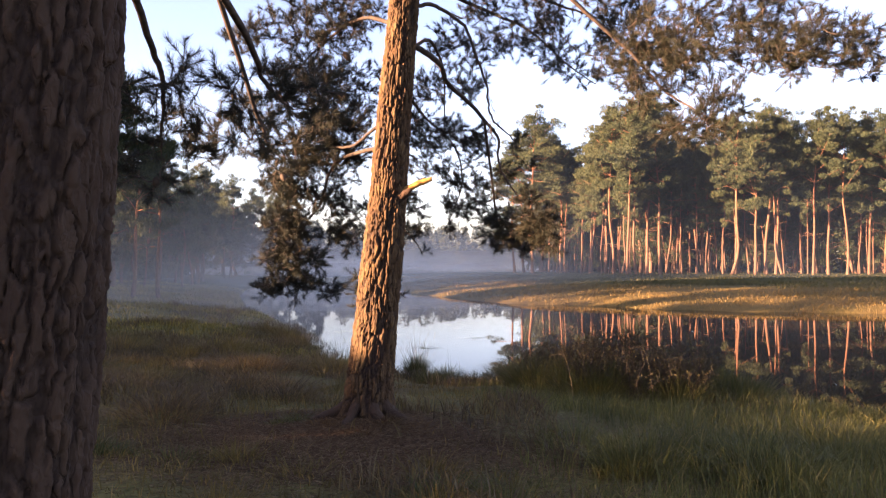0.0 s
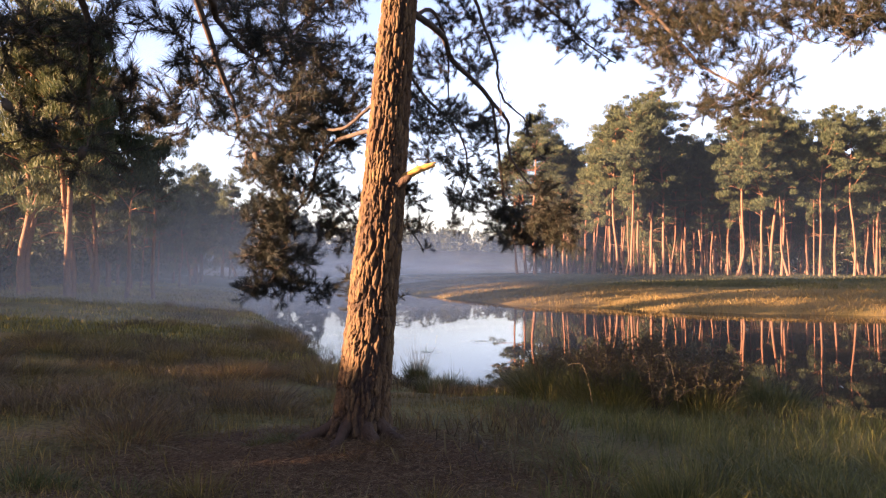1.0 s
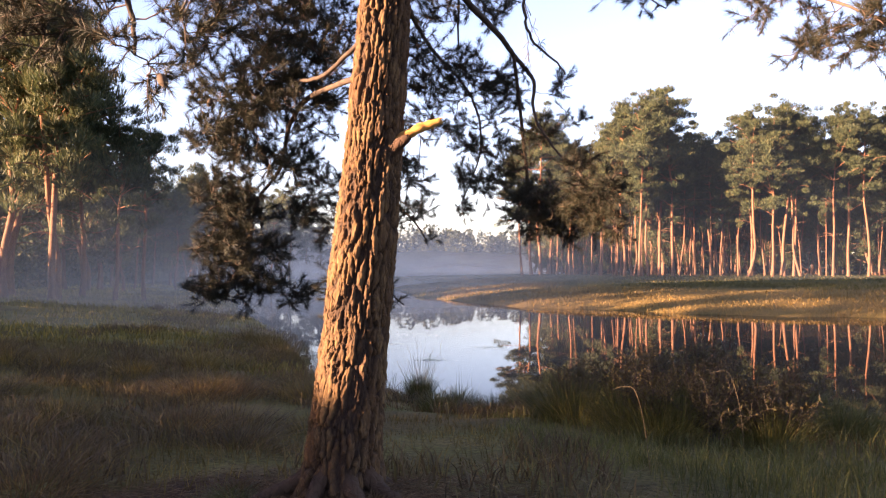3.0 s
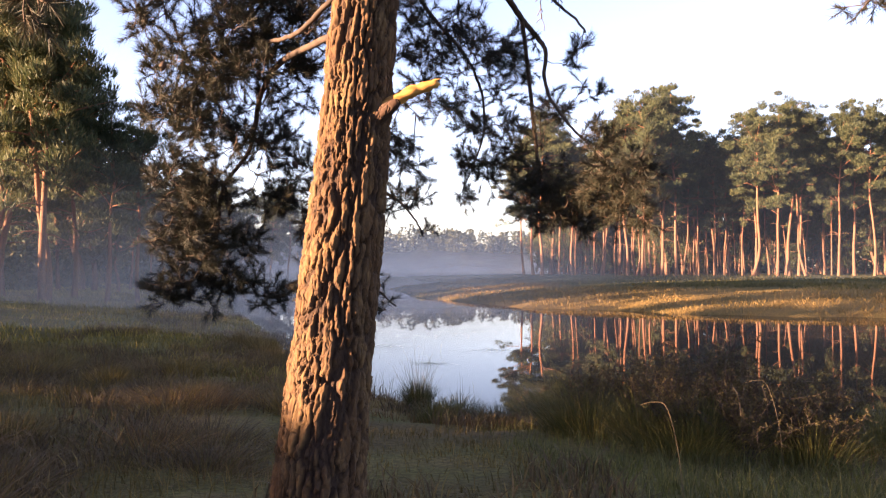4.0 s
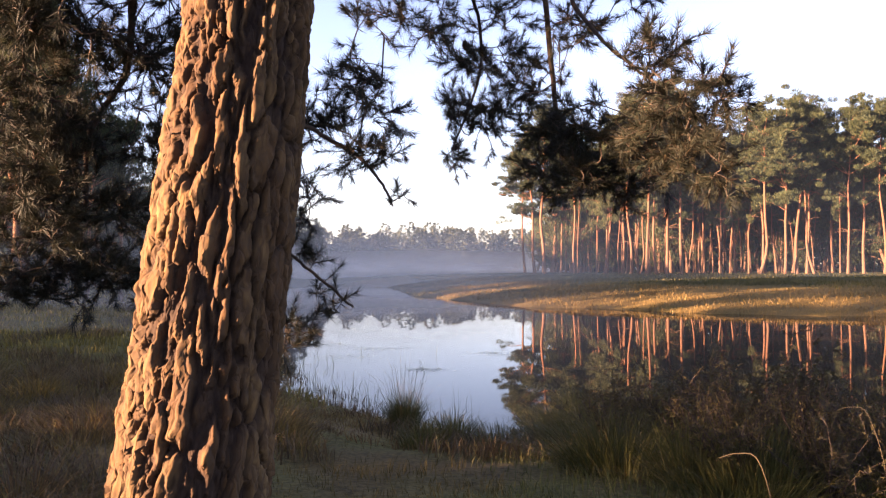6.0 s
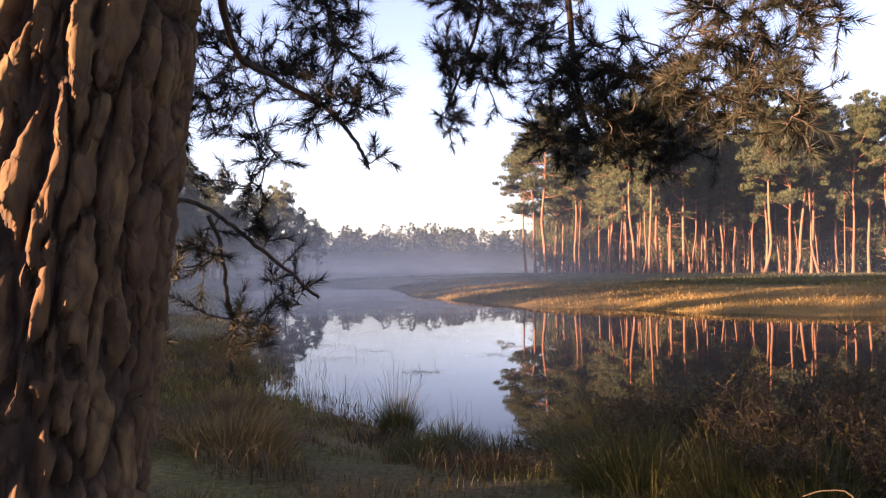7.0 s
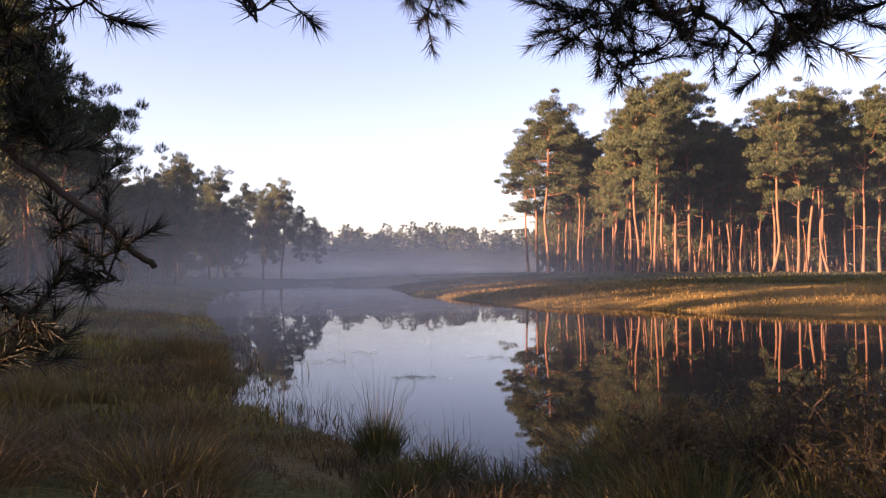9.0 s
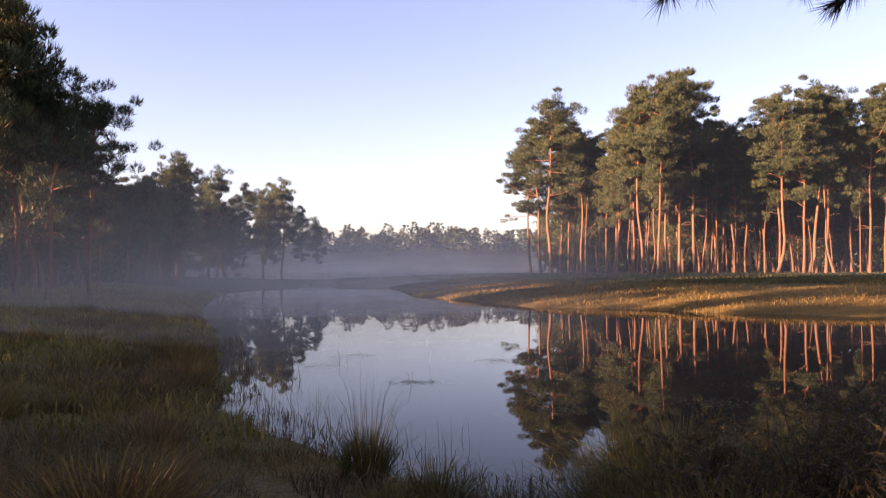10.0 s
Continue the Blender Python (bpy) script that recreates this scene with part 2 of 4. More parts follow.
SHORE = np.array([(-2.4, 17.2), (-3.6, 21), (-5.1, 26.3), (-8.3, 35), (-12, 48), (-15, 62), (-16, 76), (-13, 87), (-10, 85), (-7, 79), (-4, 69),
                  (-2, 53), (1.2, 46), (3.3, 40.5), (6.4, 39), (9.3, 35.5), (12.2, 34), (14, 33.5), (20, 32), (30, 28), (40, 15),
                  (30, 5), (15, 6), (10, 8), (6.2, 9.8), (5.2, 10.6), (4.7, 11.6), (4.2, 12.8), (3.4, 13.8), (2.2, 14.5), (1.3, 14.1), (0.8, 13.4), (0.3, 13.8), (-1.2, 15.4)])


def shore_gap(x, y):
    """Metres from the pond's edge: positive on land, negative in the water."""
    p = np.stack([np.asarray(x, float), np.asarray(y, float)], -1)
    a, b = SHORE, np.roll(SHORE, -1, 0)
    best = np.full(p.shape[:-1], 1e9)
    inside = np.zeros(p.shape[:-1], bool)
    for (ax, ay), (bx, by) in zip(a, b):
        ex, ey = bx - ax, by - ay
        wx, wy = p[..., 0] - ax, p[..., 1] - ay
        t = np.clip((wx * ex + wy * ey) / (ex * ex + ey * ey), 0, 1)
        best = np.minimum(best, np.hypot(wx - ex * t, wy - ey * t))
        cross = (ay > p[..., 1]) != (by > p[..., 1])
        at = ax + (p[..., 1] - ay) / (by - ay + 1e-12) * ex
        inside ^= cross & (p[..., 0] < at)
    return np.where(inside, -best, best)


def wave(x, y):
    return (np.sin(x * 1.7 + 1.3 * np.sin(y * 0.9)) + np.sin(y * 1.9 + 1.1 * np.sin(x * 1.2 + 2)) + 0.6 * np.sin(x * 4.1 + y * 3.3) + 0.5 * np.sin(y * 5.3 - x * 2.7)) / 3


def land(x, y):
    x, y = np.asarray(x, float), np.asarray(y, float)
    d = shore_gap(x, y) + 0.35 * wave(x * 0.9, y * 0.9)
    up = 0.95 * (1 - np.exp(-np.maximum(d, 0) / 7)) + 0.06 * np.clip(d, 0, 0.6)
    down = -0.5 * (1 - np.exp(np.minimum(d, 0) / 2))
    z = WATER_Z + np.where(d > 0, up, down) + (0.035 + 0.035 * np.clip((-x - 1) / 2, 0, 1)) * wave(x, y) * np.clip(d, 0, 1)
    return z + 0.10 * np.exp(-((x + 0.6) ** 2 + (y - 7.1) ** 2) / 0.5)


def axis_steps(lo, hi, fine_lo, fine_hi, fine, growth=1.12):
    s = list(np.arange(fine_lo, fine_hi, fine))
    g, p = fine, fine_hi
    while p < hi:
        s.append(p)
        g *= growth
        p += g
    s.append(hi)
    g, p = fine, fine_lo
    while p > lo:
        g *= growth
        p -= g
        s.append(max(p, lo))
    return np.array(sorted(set(s)))


def build_ground():
    xs, ys = axis_steps(-1500, 1500, -9, 9, 0.16), axis_steps(-600, 2500, -1, 20, 0.16, 1.05)
    X, Y = np.meshgrid(xs, ys)
    v = np.stack([X, Y, land(X, Y)], -1).reshape(-1, 3)
    nx, ny = len(xs), len(ys)
    i, j = np.meshgrid(np.arange(nx - 1), np.arange(ny - 1))
    q = np.stack([j * nx + i, j * nx + i + 1, (j + 1) * nx + i + 1, (j + 1) * nx + i], -1).reshape(-1, 4)
    tagged(new("ground", mesh_of("ground", v, q, M_SOIL, True)), "dark heath ground with moss and pine litter", "ground", kind="structure")
    w = np.array([(-40, 3, WATER_Z), (60, 3, WATER_Z), (60, 110, WATER_Z), (-40, 110, WATER_Z)])
    tagged(new("water", mesh_of("water", w, [(0, 1, 2, 3)], M_WATER)), "still dark pond water mirroring trees and sky", "pond", kind="structure")


build_ground()

# ---- tall pines, far and middle distance ----


def pine_parts(seed, height, bare, spread, radius, clumps, leaves, size, bend=0.3):
    """The trunk and crown of a grown Scots pine, as two meshes with their foot at the origin."""
    r = np.random.default_rng(seed)
    wood = Tubes()
    off = np.cumsum(r.normal(0, bend, (7, 2)), 0)
    off -= off[0]
    axis = np.column_stack([off[:, 0], off[:, 1], np.linspace(-0.3, height * 0.97, 7)])
    line = spline(axis, 16)
    wood.add(line, radius * (1 - 0.8 * np.linspace(0, 1, 16) ** 1.1) * (1 + 0.5 * np.exp(-np.linspace(0, 1, 16) * 18)), 9)
    cents, sizes = [], []
    for k in range(clumps):
        s = bare + (1 - bare) * ((k + r.random()) / clumps) ** 0.7
        root = line[int(min(s * 0.96, 0.97) * 15)]
        rel = (s - bare) / (1 - bare)
        reach = spread * (0.35 + 0.65 * math.sin(math.pi * min(1, 0.25 + rel * 0.72))) * r.uniform(0.35, 1.1)
        if rel > 0.9:
            reach *= 0.7
        ang = r.uniform(0, 2 * math.pi)
        tip = root + np.array([math.cos(ang) * reach, math.sin(ang) * reach, reach * r.uniform(0.0, 0.85)])
        mid = (root + tip) / 2 + np.array([0, 0, reach * r.uniform(-0.12, 0.15)])
        limb = spline([root, mid, tip], 5)
        wood.add(limb, np.linspace(radius * 0.26, 0.012, 5), 4)
        for m in range(r.integers(3, 6)):
            c = limb[r.integers(2, 5)] + r.normal(0, 0.36, 3) * [1, 1, 0.75]
            cents.append(c)
            sizes.append(r.uniform(0.22, 0.48) * size)
    for k in range(r.integers(3, 7)):
        s = r.uniform(bare * 0.45, bare)
        root = line[int(s * 15)]
        ang = r.uniform(0, 2 * math.pi)
        ln = r.uniform(0.5, 1.6)
        tip = root + np.array([math.cos(ang) * ln, math.sin(ang) * ln, r.uniform(-0.5, 0.3)])
        wood.add(spline([root, (root + tip) / 2 + [0, 0, 0.15], tip], 4), np.linspace(radius * 0.16, 0.008, 4), 4)
    for k in range(10):
        cents.append(line[-1] + [r.normal(0, 0.45), r.normal(0, 0.45), r.uniform(-1.2, 0.7)])
        sizes.append(r.uniform(0.2, 0.4) * size)
    cents, sizes = np.array(cents), np.array(sizes)
    pick = r.integers(0, len(cents), len(cents) * leaves)
    shell = unit(r.normal(size=(len(pick), 3)))
    rad = sizes[pick] * r.uniform(0.25, 1, len(pick)) ** 0.6
    base = cents[pick] + shell * rad[:, None] * [1, 1, 0.62]
    way = unit(shell * [1, 1, 0.5] + r.normal(0, 0.3, shell.shape) + [0, 0, 1.0])
    v, f = slivers(base, way, r.uniform(0.14, 0.32, len(pick)), r.uniform(0.03, 0.052, len(pick)), r)
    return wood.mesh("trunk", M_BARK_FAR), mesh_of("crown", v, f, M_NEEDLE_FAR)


def pine_kind(*args, **kw):
    t, c = pine_parts(*args, **kw)
    return t, c


TALL = [pine_kind(10 + i, 15.0, b, 2.7, 0.125, 42, 170, 1.15, bend=0.17) for i, b in enumerate((0.46, 0.42, 0.5, 0.44, 0.54))]
LOW = [pine_kind(30 + i, 9.0, b, 2.0, 0.13, 34, 120, 1.05, bend=0.14) for i, b in enumerate((0.42, 0.5, 0.36, 0.3))]
BUSHY = [pine_kind(50 + i, 8.0, 0.08, 2.2, 0.16, 34, 60, 1.3) for i in range(3)]


def stand_pine(kind, x, y, height, ref, turn, label, group, fat=1.0, lean=(0, 0)):
    root = new("pine_tree")
    tagged(root, label, "tree", group)
    part("trunk", kind[0], root)
    part("crown", kind[1], root)
    s = height / ref
    root.matrix_basis = pose(x, y, float(land(x, y)) - 0.05, lean[0], lean[1], turn) @ Matrix.Diagonal((s * fat, s * fat, s, 1))
    return root


def grove():
    r = np.random.default_rng(3)
    said = "tall sunlit pine with a bare orange trunk"
    front = [(940, 85, 13.6), (958, 84, 15.6), (975, 80, 17.5), (1005, 86, 15.5), (1030, 82, 15), (1058, 86, 14), (1118, 72, 15), (1135, 70, 16.5), (1163, 68, 17), (1182, 69, 16.5),
             (1200, 72, 17.6), (1228, 70, 17.2), (1262, 76, 13.5), (1325, 72, 12.8), (1370, 66, 15), (1375, 70, 14.5), (1418, 66, 14.2), (1440, 67, 16),
             (1457, 68, 15.2), (1473, 66, 14.5), (1533, 66, 14.6), (1562, 67, 15.5), (1600, 66, 15), (1640, 68, 15.5), (1690, 66, 15), (1740, 70, 16)]
    for k, (px, d, h) in enumerate(front):
        x, y = (px - 804) / 1444 * d + 0.18, 7.97 + d
        stand_pine(TALL[k % 5], x, y, h, 15, r.uniform(0, 360), said, "pines of the far grove", 1.2 if k < 3 else r.uniform(0.85, 1.1), (r.normal(0, 1.5), r.normal(0, 2.5)))
    for k, px in enumerate((1085, 1250, 1275, 1296, 1312, 1338, 1352, 1395, 1490, 1505, 1518, 1548)):
        d = 74 + 5 * (k % 3)
        x, y = (px - 804) / 1444 * d + 0.18, 7.97 + d
        stand_pine(TALL[(k * 2 + 1) % 5], x, y, (13.6, 14.6, 15.2)[k % 3], 15, 77 * k, said, "pines of the far grove", 0.95, (0, 1.5 - k % 4))
    for k, px in enumerate((1240, 1268, 1284, 1300, 1316, 1334, 1350, 1090, 1070, 1150, 1400, 1500)):
        d = 71 + 2 * (k % 3)
        x, y = (px - 804) / 1444 * d + 0.18, 7.97 + d
        stand_pine(TALL[(k * 3 + 2) % 5], x, y, (11.2, 12.2, 10.6)[k % 3], 15, 51 * k, said, "pines of the far grove", 0.85, (0, 2 - k % 5))
    for k in range(24):
        px, d = r.uniform(1000, 1700), r.uniform(67, 76) + (8 if k % 4 == 0 else 0)
        if px < 1105:
            d = r.uniform(82, 92)
        if 1265 < px < 1310:
            continue
        x, y = (px - 804) / 1444 * d + 0.18, 7.97 + d
        stand_pine(TALL[k % 5], x, y, r.uniform(10, 14.5), 15, r.uniform(0, 360), "slender sunlit pine with a thin orange trunk", "pines of the far grove", r.uniform(0.5, 0.65), (r.normal(0, 1.5), r.normal(0, 3)))
    for k in range(26):
        px, d = 1180 + k * 24, r.uniform(98, 112)
        x, y = (px - 804) / 1444 * d + 0.18, 7.97 + d
        stand_pine(BUSHY[k % 3], x, y, r.uniform(7, 10), 8, r.uniform(0, 360), "young pine in the shade of the grove", "pines of the far grove", 1.2)
    for k in range(12):
        px, d = 960 + k * 14, r.uniform(90, 100)
        x, y = (px - 804) / 1444 * d + 0.18, 7.97 + d
        stand_pine(BUSHY[k % 3], x, y, r.uniform(5, 9), 8, r.uniform(0, 360), "young pine in the shade of the grove", "pines of the far grove")
    for k in range(130):
        px, d = r.uniform(965, 1850), r.uniform(74, 104)
        if px < 1050:
            d += 10
        x, y = (px - 804) / 1444 * d + 0.18, 7.97 + d
        h = r.uniform(11.5, 16) * (0.85 if 1250 < px < 1320 else 1)
        stand_pine(TALL[k % 5] if k % 2 else BUSHY[k % 3], x, y, h if k % 2 else h * 0.8, 15 if k % 2 else 8, r.uniform(0, 360), "tall pine in the shade of the grove", "pines of the far grove", r.uniform(0.7, 1.0), (r.normal(0, 2), r.normal(0, 3)))


grove()


def grove_floor():
    r = np.random.default_rng(44)
    n = 16000
    p = np.column_stack([r.uniform(14, 90, n), r.uniform(104, 112, n), 6.0 * r.random(n) ** 0.9])
    v, f = slivers(p, unit(r.normal(size=(n, 3)) + [0, 0, 0.4]), r.uniform(0.4, 0.8, n), r.uniform(0.3, 0.6, n), r)
    tagged(new("thicket", mesh_of("thicket", v, f, M_FAR_WOOD)), "dark thicket at the back of the grove", "shrubs", kind="stuff")


grove_floor()


def left_wood():
    r = np.random.default_rng(5)
    said = "shaded pine at the edge of the misty wood"
    edge = [(-13.1, 37.7, 6.8, 1), (-13.0, 34.2, 6.6, 1), (-14.9, 33.5, 9.8, 0), (-14.8, 33, 10.6, 1), (-16.6, 33, 11, 2), (-17.4, 35, 11, 0), (-15.5, 37, 8.5, 2),
            (-17.8, 58, 6.0, 0), (-20.0, 68, 8.4, 2), (-20.8, 80, 8.6, 3), (-16.3, 86, 8.4, 3), (-17.6, 84, 7.2, 2), (-19, 90, 8.2, 0), (-22, 74, 8.6, 1), (-25, 93, 8.6, 0), (-22, 93.5, 8.4, 2), (-19.7, 93, 6.5, 3), (-15.4, 92, 6.4, 2), (-14.2, 94, 5.4, 3), (-18.3, 50, 5.2, 1), (-17.2, 54, 5.4, 3)]
    for x, y, h, k in edge:
        stand_pine(LOW[k], x, y, h * 1.12, 9, r.uniform(0, 360), said, "pines of the misty wood", 0.82, (r.normal(0, 1), r.normal(0, 1.5)))
    for k in range(84):
        y = r.uniform(44, 94)
        x = -15.5 - max(0, y - 40) * 0.09 - r.uniform(1.5, 24)
        kind = LOW[k % 4] if k % 4 else BUSHY[k % 3]
        tallest = 0.9 + (y - 8) * np.interp(-x / (y - 8), (0.16, 0.22, 0.28, 0.33, 0.46, 0.52), (0.05, 0.07, 0.09, 0.11, 0.13, 0.3))
        stand_pine(kind, x, y, min(r.uniform(7.2, 9.6), tallest * r.uniform(0.8, 0.95)), 9 if k % 4 else 8, r.uniform(0, 360), said, "pines of the misty wood", r.uniform(0.95, 1.2), (r.normal(0, 1.5), r.normal(0, 1.5)))


left_wood()


def sunward_wood():
    """Unseen wood and hedge added beside and behind the path to keep the low sun off the ground."""
    r = np.random.default_rng(9)
    for k in range(19):
        y = r.uniform(-14, 15)
        x = -14 - max(0, y) * 0.16 - r.uniform(0, 8)
        if abs((x + 0.6) * sun_way.y - (y - 7.1) * sun_way.x) < 2.3:
            continue
        stand_pine(LOW[k % 2], x, y, r.uniform(9, 11), 9, r.uniform(0, 360), "unseen pine beside the path that blocks the low sun", "pines beside the path", 1.0)
    for k in range(5):
        stand_pine(LOW[1], r.uniform(-28, -20.5), 20 + k * 1.6, r.uniform(10.5, 12), 9, r.uniform(0, 360), "unseen pine beside the path that blocks the low sun", "pines beside the path", 1.0)
    # Blockers added to throw shade on the meadow and the wood's edge.
    for k in range(9):
        stand_pine(BUSHY[k % 3], r.uniform(-25, -19.5), 34 + k * 0.8, r.uniform(8.6, 10), 8, r.uniform(0, 360), "dense pine added beside the pond to shade the meadow", "pines beside the path", 0.85)
    n = 60000
    y = r.uniform(-25, 30, n)
    x = -13.8 - np.maximum(0, y) * 0.17 - r.uniform(0, 3.0, n)
    # Hedge top shaped as a sun block, with a low gap that lights the trunk.
    top = 2.31 + 0.25 * np.sin(y * 1.1) + 0.2 * np.sin(y * 2.7 + 1) + 2.2 * (y < -0.4) + (1.1 + 1.3 * (y < 9)) * np.clip((y - 3.1) / 0.8, 0, 1)
    z = land(x, y) + top * r.random(n) ** 0.8
    way = unit(r.normal(size=(n, 3)) + [0, 0, 0.5])
    v, f = slivers(np.column_stack([x, y, z]), way, r.uniform(0.2, 0.4, n), r.uniform(0.1, 0.2, n), r)
    n = 40000
    y2 = r.uniform(26, 80, n)
    x2 = -20.5 - np.maximum(0, y2 - 40) * 0.1 - r.uniform(0, 5.0, n)
    z2 = land(x2, y2) + (2.0 + 0.6 * np.sin(y2 * 0.6) + 0.6 * np.sin(y2 * 1.9)) * r.random(n) ** 0.8
    v2, f2 = slivers(np.column_stack([x2, y2, z2]), unit(r.normal(size=(n, 3)) + [0, 0, 0.5]), r.uniform(0.25, 0.5, n), r.uniform(0.12, 0.25, n), r)
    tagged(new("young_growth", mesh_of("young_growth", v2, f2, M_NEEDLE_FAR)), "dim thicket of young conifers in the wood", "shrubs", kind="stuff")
    tagged(new("undergrowth", mesh_of("undergrowth", v, f, M_NEEDLE_FAR)), "unseen hedge added to keep the low sun off the bank", "shrubs", kind="stuff")


sunward_wood()


def far_woods():
    r = np.random.default_rng(12)
    base, way, ln, wd = [], [], [], []
    for k in range(520):
        x = r.uniform(-95, 60)
        y = r.uniform(140, 185)
        # Every fourth tree joins a hidden left wing, added to shade the far mist.
        if k % 4 == 0:
            x, y = r.uniform(-75, -42), r.uniform(70, 150)
        h = (y - 8) / 1444 * r.uniform(52, 72) + 1.2
        pointed = r.random() < 0.4
        if k % 4 == 0:
            h = r.uniform(9, 12)
        if r.random() < 0.05:
            h *= 1.12
        n = 240
        s = r.random(n) ** 0.8
        w = (1 - s) * 1.5 + 0.2 if pointed else 1.9 * np.sqrt(np.clip(1 - (s * 1.1 - 0.35) ** 2 * 1.9, 0.02, 1))
        a = r.uniform(0, 2 * np.pi, n)
        q = np.sqrt(r.uniform(0.2, 1, n)) * w
        base.append(np.column_stack([x + np.cos(a) * q, y + np.sin(a) * q, s * h * (0.98 if pointed else 0.95)]))
        way.append(unit(np.column_stack([np.cos(a), np.sin(a), r.uniform(-0.2, 0.9, n)])))
        ln.append(r.uniform(0.35, 0.7, n))
        wd.append(r.uniform(0.25, 0.5, n))
    m = 14000
    base.append(np.column_stack([r.uniform(-95, 60, m), r.uniform(150, 178, m), 5.2 * r.random(m) ** 0.9]))
    way.append(unit(r.normal(size=(m, 3)) + [0, 0, 0.4]))
    ln.append(r.uniform(0.5, 0.9, m))
    wd.append(r.uniform(0.4, 0.7, m))
    v, f = slivers(np.concatenate(base), np.concatenate(way), np.concatenate(ln), np.concatenate(wd), r)
    tagged(new("far_woods", mesh_of("far_woods", v, f, M_FAR_WOOD)), "distant line of dark conifers behind the mist, with an added shading wing", "trees", kind="stuff")


far_woods()

# ---- the two near pines ----


def plated_trunk(axis, radii, material, seed, around=230, step=0.0105, flare=0.10, tall=4.2, broad=4.6, relief=2.0):
    """A pine trunk whose thick bark is broken into long plates with deep cracks."""
    height = axis[-1][2] - axis[0][2]
    n = int(height / step)
    line = spline(axis, n)
    rad = np.interp(np.linspace(0, 1, n), np.linspace(0, 1, len(radii)), radii)
    ang = np.arange(around) * 2 * np.pi / around
    v = np.empty((n, around, 3))
    deep = np.zeros((n, around))
    for i in range(n):
        z = line[i][2]
        foot = flare * math.exp(-max(0, z - axis[0][2] - 0.1) / 0.16)
        for j, a in enumerate(ang):
            c, s = math.cos(a), math.sin(a)
            warp = noise.noise_vector(Vector((c * 3, s * 3 + seed, z * 6))) * 0.55 + noise.noise_vector(Vector((c * 12, s * 12 + seed, z * 26))) * 0.16
            dist, _ = noise.voronoi(Vector((c * broad + seed, s * broad, z * tall)) + warp)
            merge = 3.0 + 2.6 * noise.noise(Vector((c * 2.5 + 7, s * 2.5, z * 3.5 + seed)))
            gap = (dist[1] - dist[0]) * max(0.7, merge / 3.0)
            u = min(1.0, max(0.0, (gap - 0.03) / 0.2))
            edge = u * u * (3 - 2 * u)
            d2, _ = noise.voronoi(Vector((c * 8.0 + seed, s * 8.0, z * 13.0 + 5)) + warp * 1.3)
            flake = min(1.0, (d2[1] - d2[0]) * 3.5)
            terrace = math.floor(noise.noise(Vector((c * 7, s * 7, z * 13 + seed))) * 3.0) / 3.0
            rough = noise.noise(Vector((c * 22, s * 22, z * 50 + seed)))
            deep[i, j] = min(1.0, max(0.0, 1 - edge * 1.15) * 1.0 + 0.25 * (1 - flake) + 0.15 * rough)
            lobes = foot * (0.6 + 0.5 * math.sin(a * 5 + seed))
            r = rad[i] + relief * (-0.011 + 0.012 * edge + 0.003 * flake + 0.005 * terrace) + 0.003 * rough + lobes + 0.012 * noise.noise(Vector((c * 1.5, s * 1.5, z * 1.4 + seed)))
            v[i, j] = line[i] + np.array([c * r, s * r, 0])
    i, j = np.meshgrid(np.arange(n - 1), np.arange(around), indexing="ij")
    k = (j + 1) % around
    q = np.stack([i * around + j, i * around + k, (i + 1) * around + k, (i + 1) * around + j], -1).reshape(-1, 4)
    me = mesh_of("trunk", v.reshape(-1, 3), q, material, True)
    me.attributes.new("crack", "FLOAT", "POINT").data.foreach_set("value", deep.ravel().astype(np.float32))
    return me


